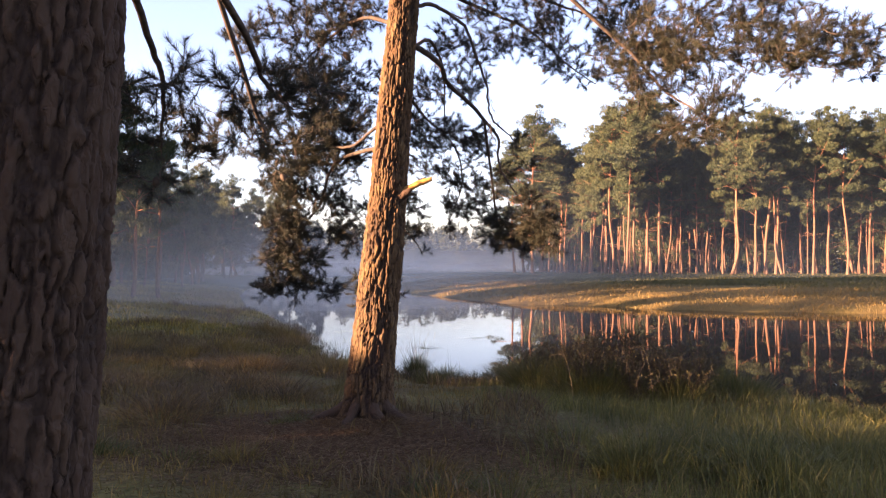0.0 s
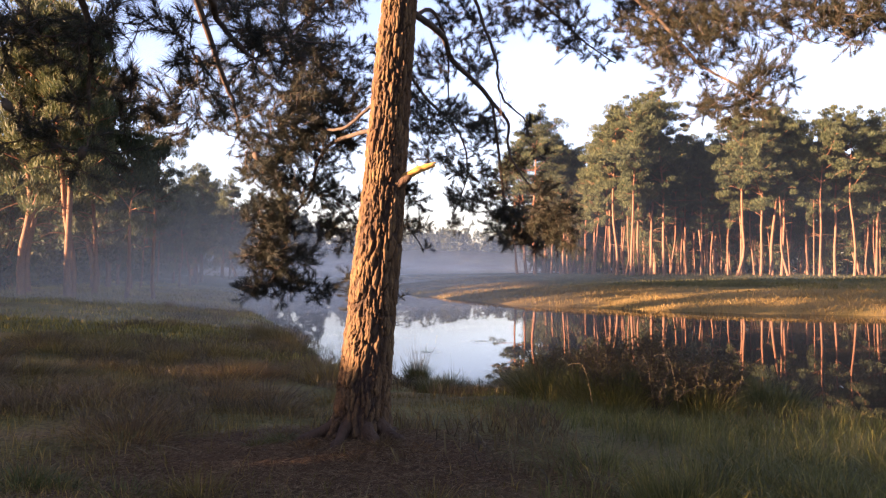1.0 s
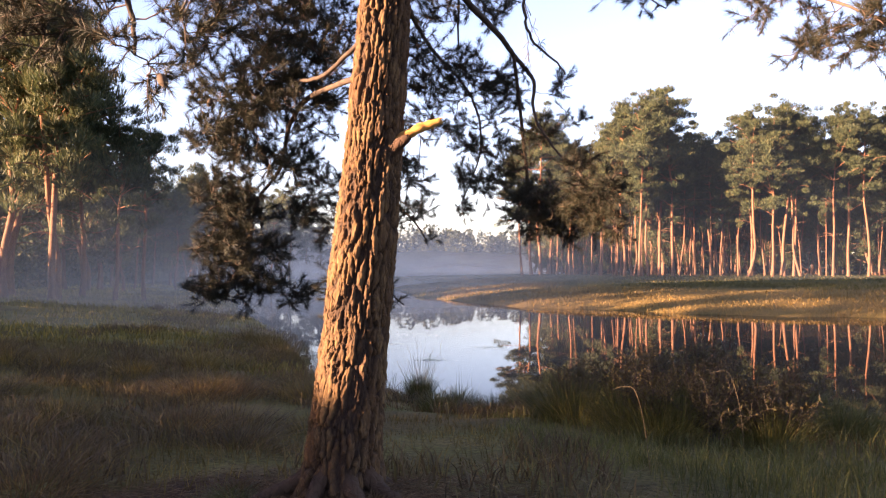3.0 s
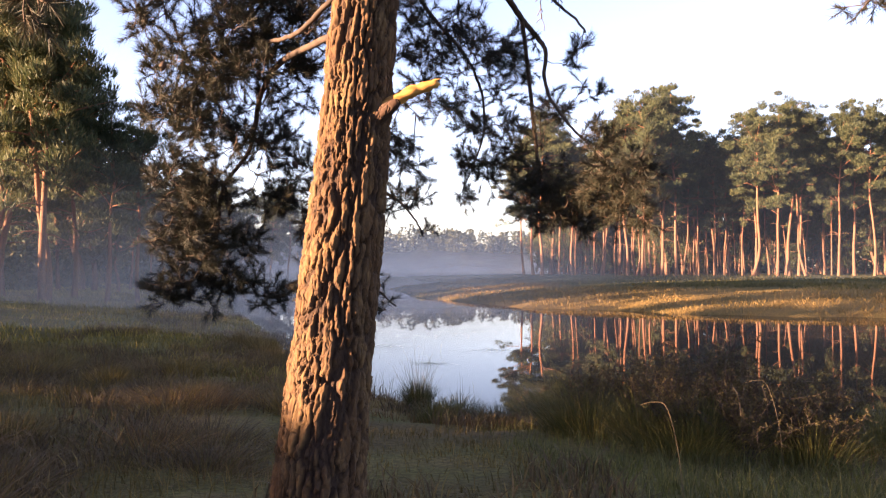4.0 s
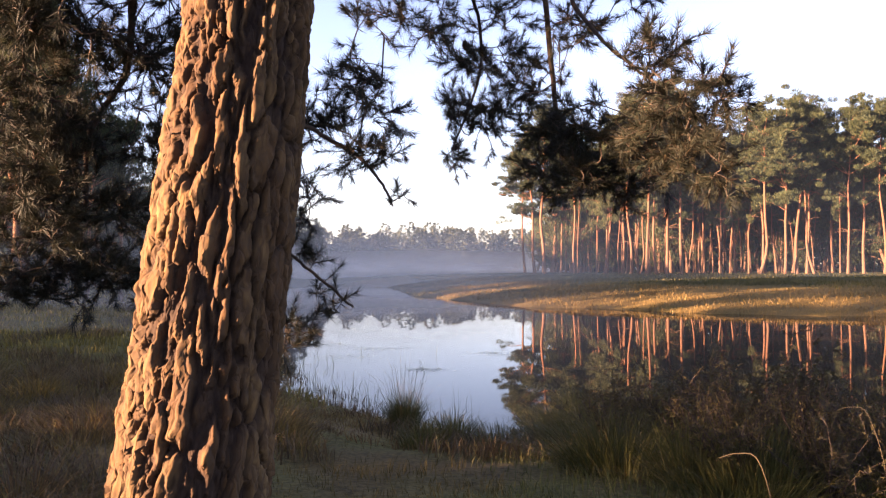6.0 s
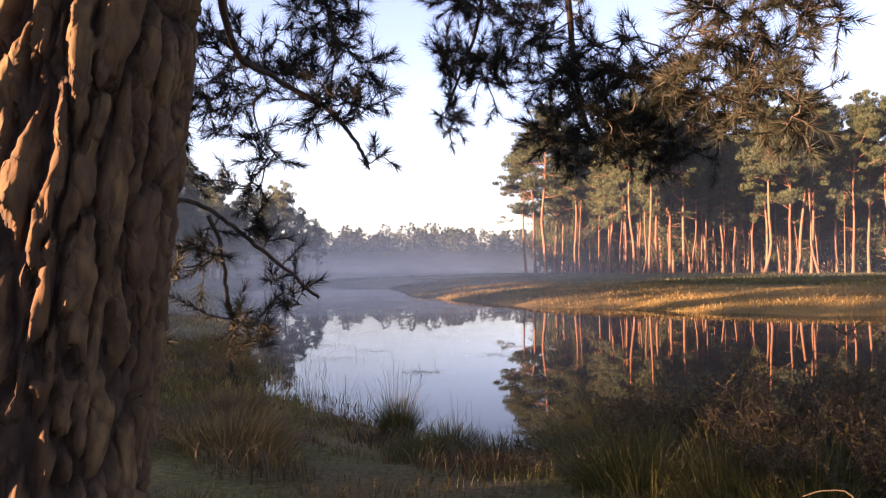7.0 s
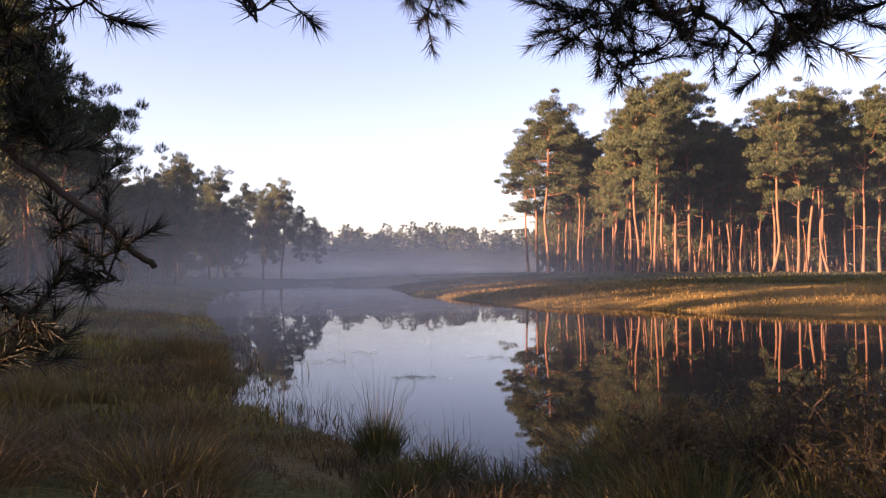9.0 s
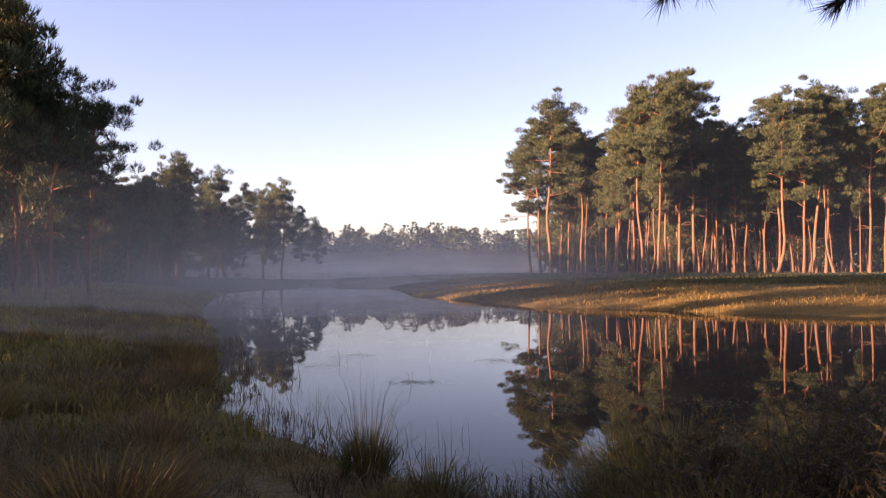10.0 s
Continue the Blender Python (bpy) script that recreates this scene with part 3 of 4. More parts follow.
def limb_with_needles(tree, pts, radius, seed, twigs=16, reach=0.6, droop=0.25, tufts=1.0, start=0.3, name="branch", fine=1.0):
    """A crooked branch, its twigs and its needles: the needles are a part of the branch."""
    r = np.random.default_rng(seed)
    wood = Tubes()
    line = spline(pts, 9 * len(pts))
    line[1:] += np.cumsum(r.normal(0, 0.006, (len(line) - 1, 3)), 0)
    wood.add(line, np.linspace(radius, 0.006, len(line)), 7)
    shoots = []

    def sprout(origin, way, length, rad):
        m = 6
        p = [origin]
        w = np.array(way)
        for q in range(m - 1):
            w = unit(w + r.normal(0, 0.24, 3) + [0, 0, -droop * 0.22])
            p.append(p[-1] + w * length / (m - 1))
        p = np.array(p)
        wood.add(p, np.linspace(rad, 0.0025, m), 5)
        return p

    tans = unit(np.gradient(line, axis=0))
    for k in range(twigs):
        s = start + (1 - start) * (k + r.random()) / twigs
        i = min(int(s * len(line)), len(line) - 1)
        w = unit(tans[i] * 0.6 + r.normal(0, 0.75, 3) * [1, 1, 0.7] + [0, 0, -droop * 0.8])
        p = sprout(line[i], w, reach * r.uniform(0.45, 1.15), 0.0062 * fine)
        for q in range(r.integers(6, 11)):
            j = r.integers(1, 6)
            d = unit(p[j] - p[j - 1])
            w2 = unit(d * 0.8 + r.normal(0, 0.6, 3))
            p2 = sprout(p[j], w2, reach * r.uniform(0.2, 0.45), 0.0034 * fine)
            if r.random() < 0.95 * tufts:
                shoots.append((p2[-1], unit(p2[-1] - p2[-2])))
                for u in range(r.integers(0, 3)):
                    j2 = r.integers(2, 6)
                    w3 = unit(p2[j2] - p2[j2 - 1] + r.normal(0, 0.75, 3))
                    p3 = p2[j2] + w3 * r.uniform(0.025, 0.07)
                    wood.add([p2[j2], (p2[j2] + p3) / 2 + r.normal(0, 0.003, 3), p3], [0.0026, 0.0024, 0.002], 4)
                    shoots.append((p3, w3))
        if r.random() < tufts:
            shoots.append((p[-1], unit(p[-1] - p[-2])))
    ob = part(name, wood.mesh(name, M_TWIG), tree)
    if shoots:
        o, w = np.array([a for a, _ in shoots]), np.array([b for _, b in shoots])
        n = 78
        at = r.random((len(o), n))
        side = unit(r.normal(size=(len(o), n, 3)))
        way = unit(w[:, None] * (0.4 + at[..., None] * 0.75) + side * 0.8)
        base = o[:, None] + w[:, None] * (at * r.uniform(0.025, 0.07, (len(o), 1)))[..., None]
        v, f = slivers(base.reshape(-1, 3), way.reshape(-1, 3), r.uniform(0.035, 0.065, len(o) * n), 0.0026, r)
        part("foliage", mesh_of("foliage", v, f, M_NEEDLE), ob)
    return ob


def bough(tree, fullness, radius, seed, pts, clumps, name="branch"):
    """A crooked branch whose twigs fork out into clumps (x, y, z, radius) and end in brushes of needles, which are a part of it."""
    r = np.random.default_rng(seed)
    wood = Tubes()
    line = spline(pts, 10 * len(pts))
    line[3:] += np.cumsum(r.normal(0, 0.0025, (len(line) - 3, 3)), 0)
    wood.add(line, np.linspace(radius, 0.006, len(line)), 8)
    nodes = line[len(line) // 4:].copy()
    goals = []
    for x, y, z, size in clumps:
        count = max(4, int(34 * fullness * (size / 0.3) ** 1.7))
        q = unit(r.normal(size=(count, 3))) * (size * r.random((count, 1)) ** 0.45) * [1.05, 1.2, 0.85]
        goals.append(q + [x, y, z])
    goals = np.concatenate(goals)
    goals = goals[np.argsort(np.min(np.linalg.norm(goals[:, None] - nodes[None], axis=2), axis=1))]
    shoots = []
    for g in goals:
        gap = np.linalg.norm(nodes - g, axis=1) + 0.35 * np.maximum(0, nodes[:, 2] - g[2] - 0.4)
        o = nodes[int(np.argmin(gap))]
        span = np.linalg.norm(g - o)
        if span < 0.03:
            continue
        mid = (o + g) / 2 + r.normal(0, 0.1 * span, 3) + [0, 0, -0.06 * span]
        p = spline([o, mid, g], max(4, min(9, int(span / 0.05))))
        p[1:-1] += r.normal(0, 0.006, (len(p) - 2, 3))
        wood.add(p, np.linspace(0.0028 + 0.006 * min(1, span), 0.0022, len(p)), 5)
        nodes = np.vstack([nodes, p[1:]])
        way = unit(unit(g - p[-2]) + [0, 0, 0.25])
        shoots.append((g, way))
        for k in range(r.integers(1, 4)):
            a = p[r.integers(len(p) // 2, len(p))]
            w = unit(way * 0.7 + r.normal(0, 0.7, 3) + [0, 0, 0.15])
            e = a + w * r.uniform(0.03, 0.1)
            wood.add([a, (a + e) / 2 + r.normal(0, 0.004, 3), e], [0.0027, 0.0024, 0.002], 4)
            shoots.append((e, w))
    ob = part(name, wood.mesh(name, M_TWIG), tree)
    o, w = np.array([a for a, _ in shoots]), np.array([b for _, b in shoots])
    n = 74
    at = r.random((len(o), n))
    side = unit(r.normal(size=(len(o), n, 3)))
    way = unit(w[:, None] * (0.5 + at[..., None] * 0.8) + side * 0.8)
    base = o[:, None] + w[:, None] * (at * r.uniform(0.04, 0.1, (len(o), 1)) - 0.03)[..., None]
    v, f = slivers(base.reshape(-1, 3), way.reshape(-1, 3), r.uniform(0.04, 0.07, len(o) * n), 0.0026, r)
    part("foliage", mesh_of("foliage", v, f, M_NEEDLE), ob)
    return ob


def upper_tree(tree, foot, radius, height, seed, material):
    """The thinner top of a near pine: bare stem, boughs and crown above the lowest branches."""
    r = np.random.default_rng(seed)
    wood = Tubes()
    foot = np.array(foot)
    line = spline([foot - [0, 0, 0.1], foot + [0.12, 0.05, height * 0.4], foot + [0.05, 0.2, height * 0.75], foot + [0.15, 0.15, height]], 14)
    wood.add(line, np.linspace(radius, 0.03, 14), 12)
    cents = []
    for k in range(18):
        root = line[int(2 + 11 * (k + r.random()) / 18)]
        ang, ln = r.uniform(0, 2 * np.pi), r.uniform(0.7, 1.9)
        tip = root + [math.cos(ang) * ln, math.sin(ang) * ln, r.uniform(0.0, 0.5)]
        limb = spline([root, (root + tip) / 2 + [0, 0, 0.12], tip], 6)
        wood.add(limb, np.linspace(0.03, 0.008, 6), 5)
        cents += [limb[j] + r.normal(0, 0.15, 3) for j in (2, 3, 4, 5, 5)]
    part("upper_trunk", wood.mesh("upper_trunk", material), tree)
    cents = np.array(cents)
    pick = r.integers(0, len(cents), 16000)
    shell = unit(r.normal(size=(len(pick), 3)))
    base = cents[pick] + shell * (0.34 * r.uniform(0.2, 1, len(pick)) ** 0.6)[:, None] * [1, 1, 0.5]
    v, f = slivers(base, unit(shell + r.normal(0, 0.5, shell.shape) + [0, 0, 0.4]), r.uniform(0.06, 0.11, len(pick)), 0.012, r)
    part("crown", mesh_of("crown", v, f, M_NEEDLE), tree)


def main_pine():
    tree = tagged(new("pine_tree"), "old pine with plated bark lit by low sun on the bank", "tree")
    axis = [(-0.67, 7.05, -0.15), (-0.598, 7.11, 0.7), (-0.513, 7.22, 1.7), (-0.435, 7.33, 2.7), (-0.365, 7.43, 3.6), (-0.28, 7.52, 4.5)]
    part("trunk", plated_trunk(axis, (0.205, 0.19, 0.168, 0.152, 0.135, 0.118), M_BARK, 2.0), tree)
    upper_tree(tree, (-0.28, 7.52, 4.5), 0.118, 4.2, 180, M_BARK)
    knot = Tubes()
    knot.add(spline([(-0.45, 7.2, 1.9), (-0.38, 7.16, 1.93), (-0.32, 7.13, 1.965), (-0.275, 7.115, 1.992)], 8), [0.062, 0.055, 0.047, 0.04, 0.035, 0.03, 0.026, 0.016], 14)
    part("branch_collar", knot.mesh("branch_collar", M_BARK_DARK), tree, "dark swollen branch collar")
    stub = Tubes()
    line = spline([(-0.335, 7.17, 1.98), (-0.25, 7.17, 2.035), (-0.17, 7.17, 2.07), (-0.09, 7.17, 2.085)], 16)
    thick = np.interp(np.linspace(0, 1, 16), [0, 0.3, 0.7, 0.9, 1], [0.033, 0.03, 0.025, 0.02, 0.005]) * (1 + rng.normal(0, 0.07, 16))
    stub.add(line + rng.normal(0, 0.0025, line.shape), thick, 9)
    stub.add([(-0.15, 7.17, 2.08), (-0.11, 7.165, 2.1), (-0.085, 7.165, 2.107)], [0.01, 0.007, 0.001], 5)
    part("broken_branch", stub.mesh("broken_branch", M_WOOD), tree, "torn yellow branch stub")
    bough(tree, 2.19, 0.020, 100, [(-0.47, 7.32, 2.4), (-0.93, 7.8, 2.37), (-1.12, 8.05, 2.23), (-1.24, 8.3, 1.95), (-1.44, 8.4, 1.68), (-1.51, 8.5, 1.36), (-1.68, 8.55, 1.14)],
          [(-1.1, 7.9, 2.43, 0.24), (-1.41, 8.1, 2.13, 0.28), (-1.57, 8.2, 1.75, 0.23), (-1.17, 8.3, 1.98, 0.22), (-1.51, 8.3, 1.55, 0.25), (-1.13, 8.4, 1.68, 0.17), (-1.73, 8.55, 1.14, 0.23), (-1.48, 8.65, 1.13, 0.2), (-1.19, 8.7, 1.08, 0.14), (-1.72, 8, 2.36, 0.11), (-1.67, 8, 2.14, 0.13), (-1.44, 7.9, 2.4, 0.2), (-0.89, 8, 2.43, 0.17), (-1.57, 8.4, 1.35, 0.19), (-1.34, 8.5, 1.4, 0.16), (-1.74, 8.35, 1.39, 0.13)])
    bough(tree, 1.3, 0.017, 101, [(-0.44, 7.35, 2.75), (-0.82, 7.6, 2.44), (-1.14, 7.9, 2.46), (-1.5, 8.05, 2.44)],
          [(-0.98, 7.9, 2.93, 0.3), (-0.86, 7.9, 2.65, 0.2), (-1.32, 8, 2.43, 0.26), (-1.52, 8, 2.22, 0.2), (-1.16, 8.2, 3.16, 0.25), (-1.16, 8, 2.75, 0.26), (-1.38, 8.1, 1.99, 0.25), (-0.99, 8.2, 2.3, 0.21)])
    bough(tree, 1.3, 0.022, 102, [(-0.37, 7.42, 3.5), (-0.77, 7.7, 3.68), (-1.19, 8, 3.5), (-1.56, 7.9, 3.03)],
          [(-1.24, 8, 3.27, 0.39), (-0.97, 8, 3.77, 0.42), (-1.54, 7.8, 2.95, 0.35), (-0.85, 8.5, 3.27, 0.27), (-1.36, 8, 3.77, 0.36), (-1.72, 7.8, 2.65, 0.24), (-0.94, 8.3, 2.88, 0.29), (-1.24, 8, 2.63, 0.3), (-1.79, 7.7, 3.52, 0.29)])
    bough(tree, 1.17, 0.016, 103, [(-0.43, 7.42, 2.75), (-0.69, 8.6, 1.95), (-0.58, 8.9, 1.81), (-0.35, 8.9, 1.66), (-0.23, 8.8, 1.47)],
          [(-0.24, 8.8, 1.48, 0.07), (-0.39, 8.95, 1.69, 0.13), (-0.27, 9.5, 1.98, 0.1), (-0.6, 8.9, 1.53, 0.09), (-0.68, 9, 1.78, 0.17), (-0.9, 9, 1.67, 0.17), (-0.55, 9.2, 1.96, 0.17), (-0.63, 8.7, 1.37, 0.06), (-1.01, 8.9, 1.82, 0.15), (-0.82, 9, 1.92, 0.17), (-0.42, 9.3, 2.08, 0.13), (-1, 9, 1.47, 0.1), (-1.08, 8.8, 1.59, 0.11), (-1.07, 8.9, 1.95, 0.13)])
    bough(tree, 0.98, 0.009, 104, [(-0.55, 7.35, 1.75), (-0.84, 8.2, 1.28), (-0.82, 8.55, 1.31), (-0.69, 8.65, 1.22), (-0.55, 8.72, 1.09), (-0.44, 8.75, 0.99)],
          [(-0.47, 8.75, 0.97, 0.05), (-0.53, 8.72, 1.04, 0.04), (-0.6, 8.7, 1.21, 0.05), (-0.83, 8.3, 0.91, 0.06), (-0.86, 8.3, 1.06, 0.07), (-0.82, 8.5, 1.05, 0.06), (-0.77, 8.6, 1.13, 0.08), (-0.9, 8.3, 1.19, 0.09)])
    bough(tree, 1.04, 0.00765, 105, [(-0.74, 8.6, 1.26), (-0.7, 8.65, 1.11), (-0.69, 8.7, 0.96), (-0.66, 8.73, 0.8)],
          [(-0.65, 8.73, 0.79, 0.05), (-0.59, 8.75, 0.85, 0.06), (-0.69, 8.7, 0.93, 0.05), (-0.72, 8.65, 0.89, 0.06)])
    bough(tree, 1.62, 0.0306, 106, [(-0.36, 7.42, 3.4), (-0.05, 7.9, 3.3), (0.05, 8.4, 3.21), (0.33, 8.8, 3.01), (0.5, 8.98, 2.83), (0.59, 8.95, 2.69), (0.57, 8.9, 2.45), (0.7, 8.7, 2.15), (0.87, 8.4, 1.87)],
          [(1.06, 8.2, 1.8, 0.14), (0.89, 8.4, 1.93, 0.21), (0.73, 8.9, 1.8, 0.25), (0.63, 9.6, 1.77, 0.24), (1.08, 8.4, 1.57, 0.13), (0.92, 9, 1.61, 0.21), (0.82, 9, 2.67, 0.11), (0.92, 8.9, 2.42, 0.08), (0.67, 9, 2.33, 0.14), (0.48, 9.3, 2.07, 0.17), (0.99, 8.5, 1.72, 0.16), (0.66, 8.9, 1.58, 0.15), (0.82, 8.6, 1.68, 0.13), (1.06, 8.5, 1.69, 0.11), (0.51, 9, 1.83, 0.12), (1.13, 8.4, 1.51, 0.07), (0.98, 8.6, 1.55, 0.08)])
    bough(tree, 1.3, 0.017, 107, [(-0.4, 7.42, 3), (-0.2, 8.6, 2.9), (0.11, 9.4, 2.71), (0.21, 9.6, 2.32), (0.06, 9.7, 1.82)],
          [(0.07, 9.65, 2.07, 0.17), (0.19, 9.6, 2.32, 0.21), (0.07, 9.7, 1.8, 0.09), (0.33, 9.5, 2, 0.14), (-0.03, 9.4, 2.43, 0.17), (0.38, 9.4, 2.59, 0.21), (0.14, 9.3, 2.79, 0.25), (-0.19, 9, 2.67, 0.18), (-0.3, 9, 2.38, 0.16), (-0.37, 9, 2.06, 0.16), (-0.29, 8.9, 1.69, 0.13), (-0.36, 8.8, 2.65, 0.14), (0.38, 9.4, 2.28, 0.17), (0.21, 9.4, 1.93, 0.11), (0.08, 9.6, 1.78, 0.07), (0.32, 9.3, 1.83, 0.1)])
    bough(tree, 1.6, 0.0289, 108, [(-0.29, 7.5, 4.25), (0.55, 7.2, 4.1), (1.62, 7.4, 3.3), (1.99, 7.3, 2.87), (2.24, 6.9, 2.56)],
          [(1.84, 7.4, 3.03, 0.38), (2.03, 7.35, 2.59, 0.2), (2.22, 6.8, 2.56, 0.22), (2.38, 6.8, 2.75, 0.18), (1.64, 7.5, 3.24, 0.25), (2.15, 7, 3.05, 0.32), (2.72, 6.6, 3.02, 0.24), (1.95, 7.3, 3.36, 0.36), (2.49, 6.8, 3.16, 0.29), (2.98, 6.5, 3.03, 0.27), (2.11, 7, 2.46, 0.17), (2.96, 6.5, 3.18, 0.34), (3.36, 6.4, 3.02, 0.27), (2.75, 7, 3.47, 0.34), (2.27, 7, 3.52, 0.34)])
    bough(tree, 1.3, 0.0221, 109, [(-0.3, 7.5, 4), (0.5, 8.6, 4), (0.98, 9.2, 3.96), (1.4, 9.3, 3.64), (1.75, 9.3, 3.4)],
          [(1.34, 9.3, 3.67, 0.29), (1.69, 9.3, 3.47, 0.17), (1.15, 9.2, 3.91, 0.29), (0.74, 9.1, 3.85, 0.26), (1.81, 9.3, 3.88, 0.23)])
    bough(tree, 1.3, 0.0221, 110, [(-0.38, 7.42, 3.2), (-0.15, 8, 3.53), (-0, 8.4, 3.29), (-0, 8.7, 2.83)],
          [(-0.13, 8.3, 3.13, 0.26), (0.05, 8.4, 3.6, 0.26), (0.44, 8.9, 3.7, 0.25), (-0.06, 8.6, 2.73, 0.26), (0.27, 8.8, 3.29, 0.23), (-0.26, 8.2, 2.78, 0.2), (0.34, 9, 2.74, 0.21)])
    bough(tree, 1.3, 0.0153, 111, [(0.45, 8.9, 2.9), (0.66, 9.4, 1.75), (0.86, 9.6, 1.71), (1.03, 9.65, 1.59)],
          [(0.65, 9.5, 1.52, 0.07), (0.93, 9.58, 1.62, 0.09), (1.05, 9.65, 1.56, 0.07), (0.76, 9.5, 1.65, 0.1), (1.15, 9.7, 1.71, 0.09), (0.55, 9.5, 1.64, 0.06), (1.29, 9.7, 1.72, 0.08)])
    bough(tree, 1.3, 0.024, 112, [(-0.3, 7.5, 4.1), (0.66, 8.2, 4.12), (1.39, 8.5, 3.99), (1.92, 8.5, 3.81)],
          [(1.98, 8.5, 3.81, 0.35), (1.75, 8.5, 4.04, 0.38), (1.03, 8.4, 3.9, 0.32), (2.31, 8.4, 3.6, 0.29), (0.43, 8.2, 3.89, 0.26), (-0.8, 8, 3.83, 0.31)])
    bare = [
        ([(-0.36, 7.4, 3.6), (-0.1, 7.45, 3.72), (0.22, 7.6, 3.55), (0.45, 7.8, 3.08), (0.56, 7.8, 2.7), (0.77, 7.8, 2.5)], 0.022),
    ]
    for k, (pts, rad) in enumerate(bare):
        limb_with_needles(tree, pts, rad, 140 + k, 6, 0.2, 0.3, 0.0, 0.4, "dead_branch", 0.42)


main_pine()


def near_pine():
    tree = tagged(new("pine_tree"), "thick shaded pine trunk with deeply cracked dark bark", "tree")
    axis = [(-1.38, 2.45, -0.1), (-1.295, 2.45, 0.8), (-1.23, 2.45, 1.6), (-1.17, 2.45, 2.6), (-1.12, 2.45, 3.6)]
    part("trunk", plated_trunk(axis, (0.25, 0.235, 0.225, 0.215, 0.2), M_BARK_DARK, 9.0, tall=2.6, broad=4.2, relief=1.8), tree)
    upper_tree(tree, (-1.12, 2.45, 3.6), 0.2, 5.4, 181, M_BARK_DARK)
    bough(tree, 0.89, 0.0221, 160, [(-1.14, 2.5, 3), (-0.92, 3.8, 2.39), (-0.92, 4.1, 2.29), (-0.77, 4.2, 2.14)],
          [(-0.74, 4.2, 2.15, 0.17), (-1.1, 4.1, 2.23, 0.17), (-0.88, 4.2, 2.3, 0.14), (-0.92, 4.15, 1.95, 0.08), (-1.01, 4.1, 2.07, 0.12), (-0.67, 4.4, 2.36, 0.15)])
    bough(tree, 1.16, 0.0221, 161, [(-1.2, 2.5, 2.9), (-1.36, 3.7, 2.39), (-1.39, 4, 2.2), (-1.45, 4.1, 1.92)],
          [(-1.41, 4.05, 2.04, 0.13), (-1.52, 4.1, 1.85, 0.14), (-1.3, 4, 2.24, 0.16), (-1.23, 4.1, 1.96, 0.11), (-1.57, 3.9, 2.17, 0.16), (-1.41, 4.15, 1.72, 0.09)])
    bough(tree, 1.05, 0.0255, 162, [(-1.15, 2.5, 3.5), (-1.35, 3.8, 3.5), (-1.21, 5.2, 2.41), (-1.17, 5.4, 2.21), (-1.14, 5.4, 2.01)],
          [(-1.17, 5.4, 2.01, 0.1), (-0.94, 5.4, 2.19, 0.16), (-1.43, 5.5, 2.17, 0.16), (-1.36, 5.5, 2.34, 0.19), (-1.76, 5.5, 2.24, 0.19), (-0.82, 5.6, 2.33, 0.12), (-1.12, 5.5, 1.91, 0.05), (-1.59, 5.5, 2.08, 0.12)])


near_pine()

# ---- grass, heather and rushes ----


def blades(name, xy, height, width, material, label, category, r, lean=0.45, kind="stuff", z=None):
    """Bent blades, each of three triangles, standing at the given places."""
    n = len(xy)
    if z is None:
        z = land(xy[:, 0], xy[:, 1]) - 0.015
    a = r.uniform(0, 2 * np.pi, n)
    side = np.column_stack([np.cos(a), np.sin(a), np.zeros(n)]) * (width * 0.5)[:, None]
    b = r.uniform(0, 2 * np.pi, n)
    out = np.column_stack([np.cos(b), np.sin(b), np.zeros(n)]) * (height * lean * r.uniform(0.2, 1.2, n))[:, None]
    p0 = np.column_stack([xy, z])
    up = np.column_stack([np.zeros((n, 2)), height])
    p1 = p0 + up * 0.6 + out * 0.35
    p2 = p0 + up * r.uniform(0.8, 1.0, n)[:, None] + out
    v = np.stack([p0 - side, p0 + side, p1 - side * 0.75, p1 + side * 0.75, p2], 1).reshape(-1, 3)
    k = (np.arange(n) * 5)[:, None]
    f = np.concatenate([k + [[0, 1, 3]], k + [[0, 3, 2]], k + [[2, 3, 4]]], 1).reshape(-1, 3)
    ob = new(name, mesh_of(name, v, f, material))
    return tagged(ob, label, category, kind=kind)


def scatter(n, x0, x1, y0, y1, r, keep):
    xy = np.column_stack([r.uniform(x0, x1, n), r.uniform(y0, y1, n)])
    return xy[keep(xy[:, 0], xy[:, 1], shore_gap(xy[:, 0], xy[:, 1])) > r.random(n)]


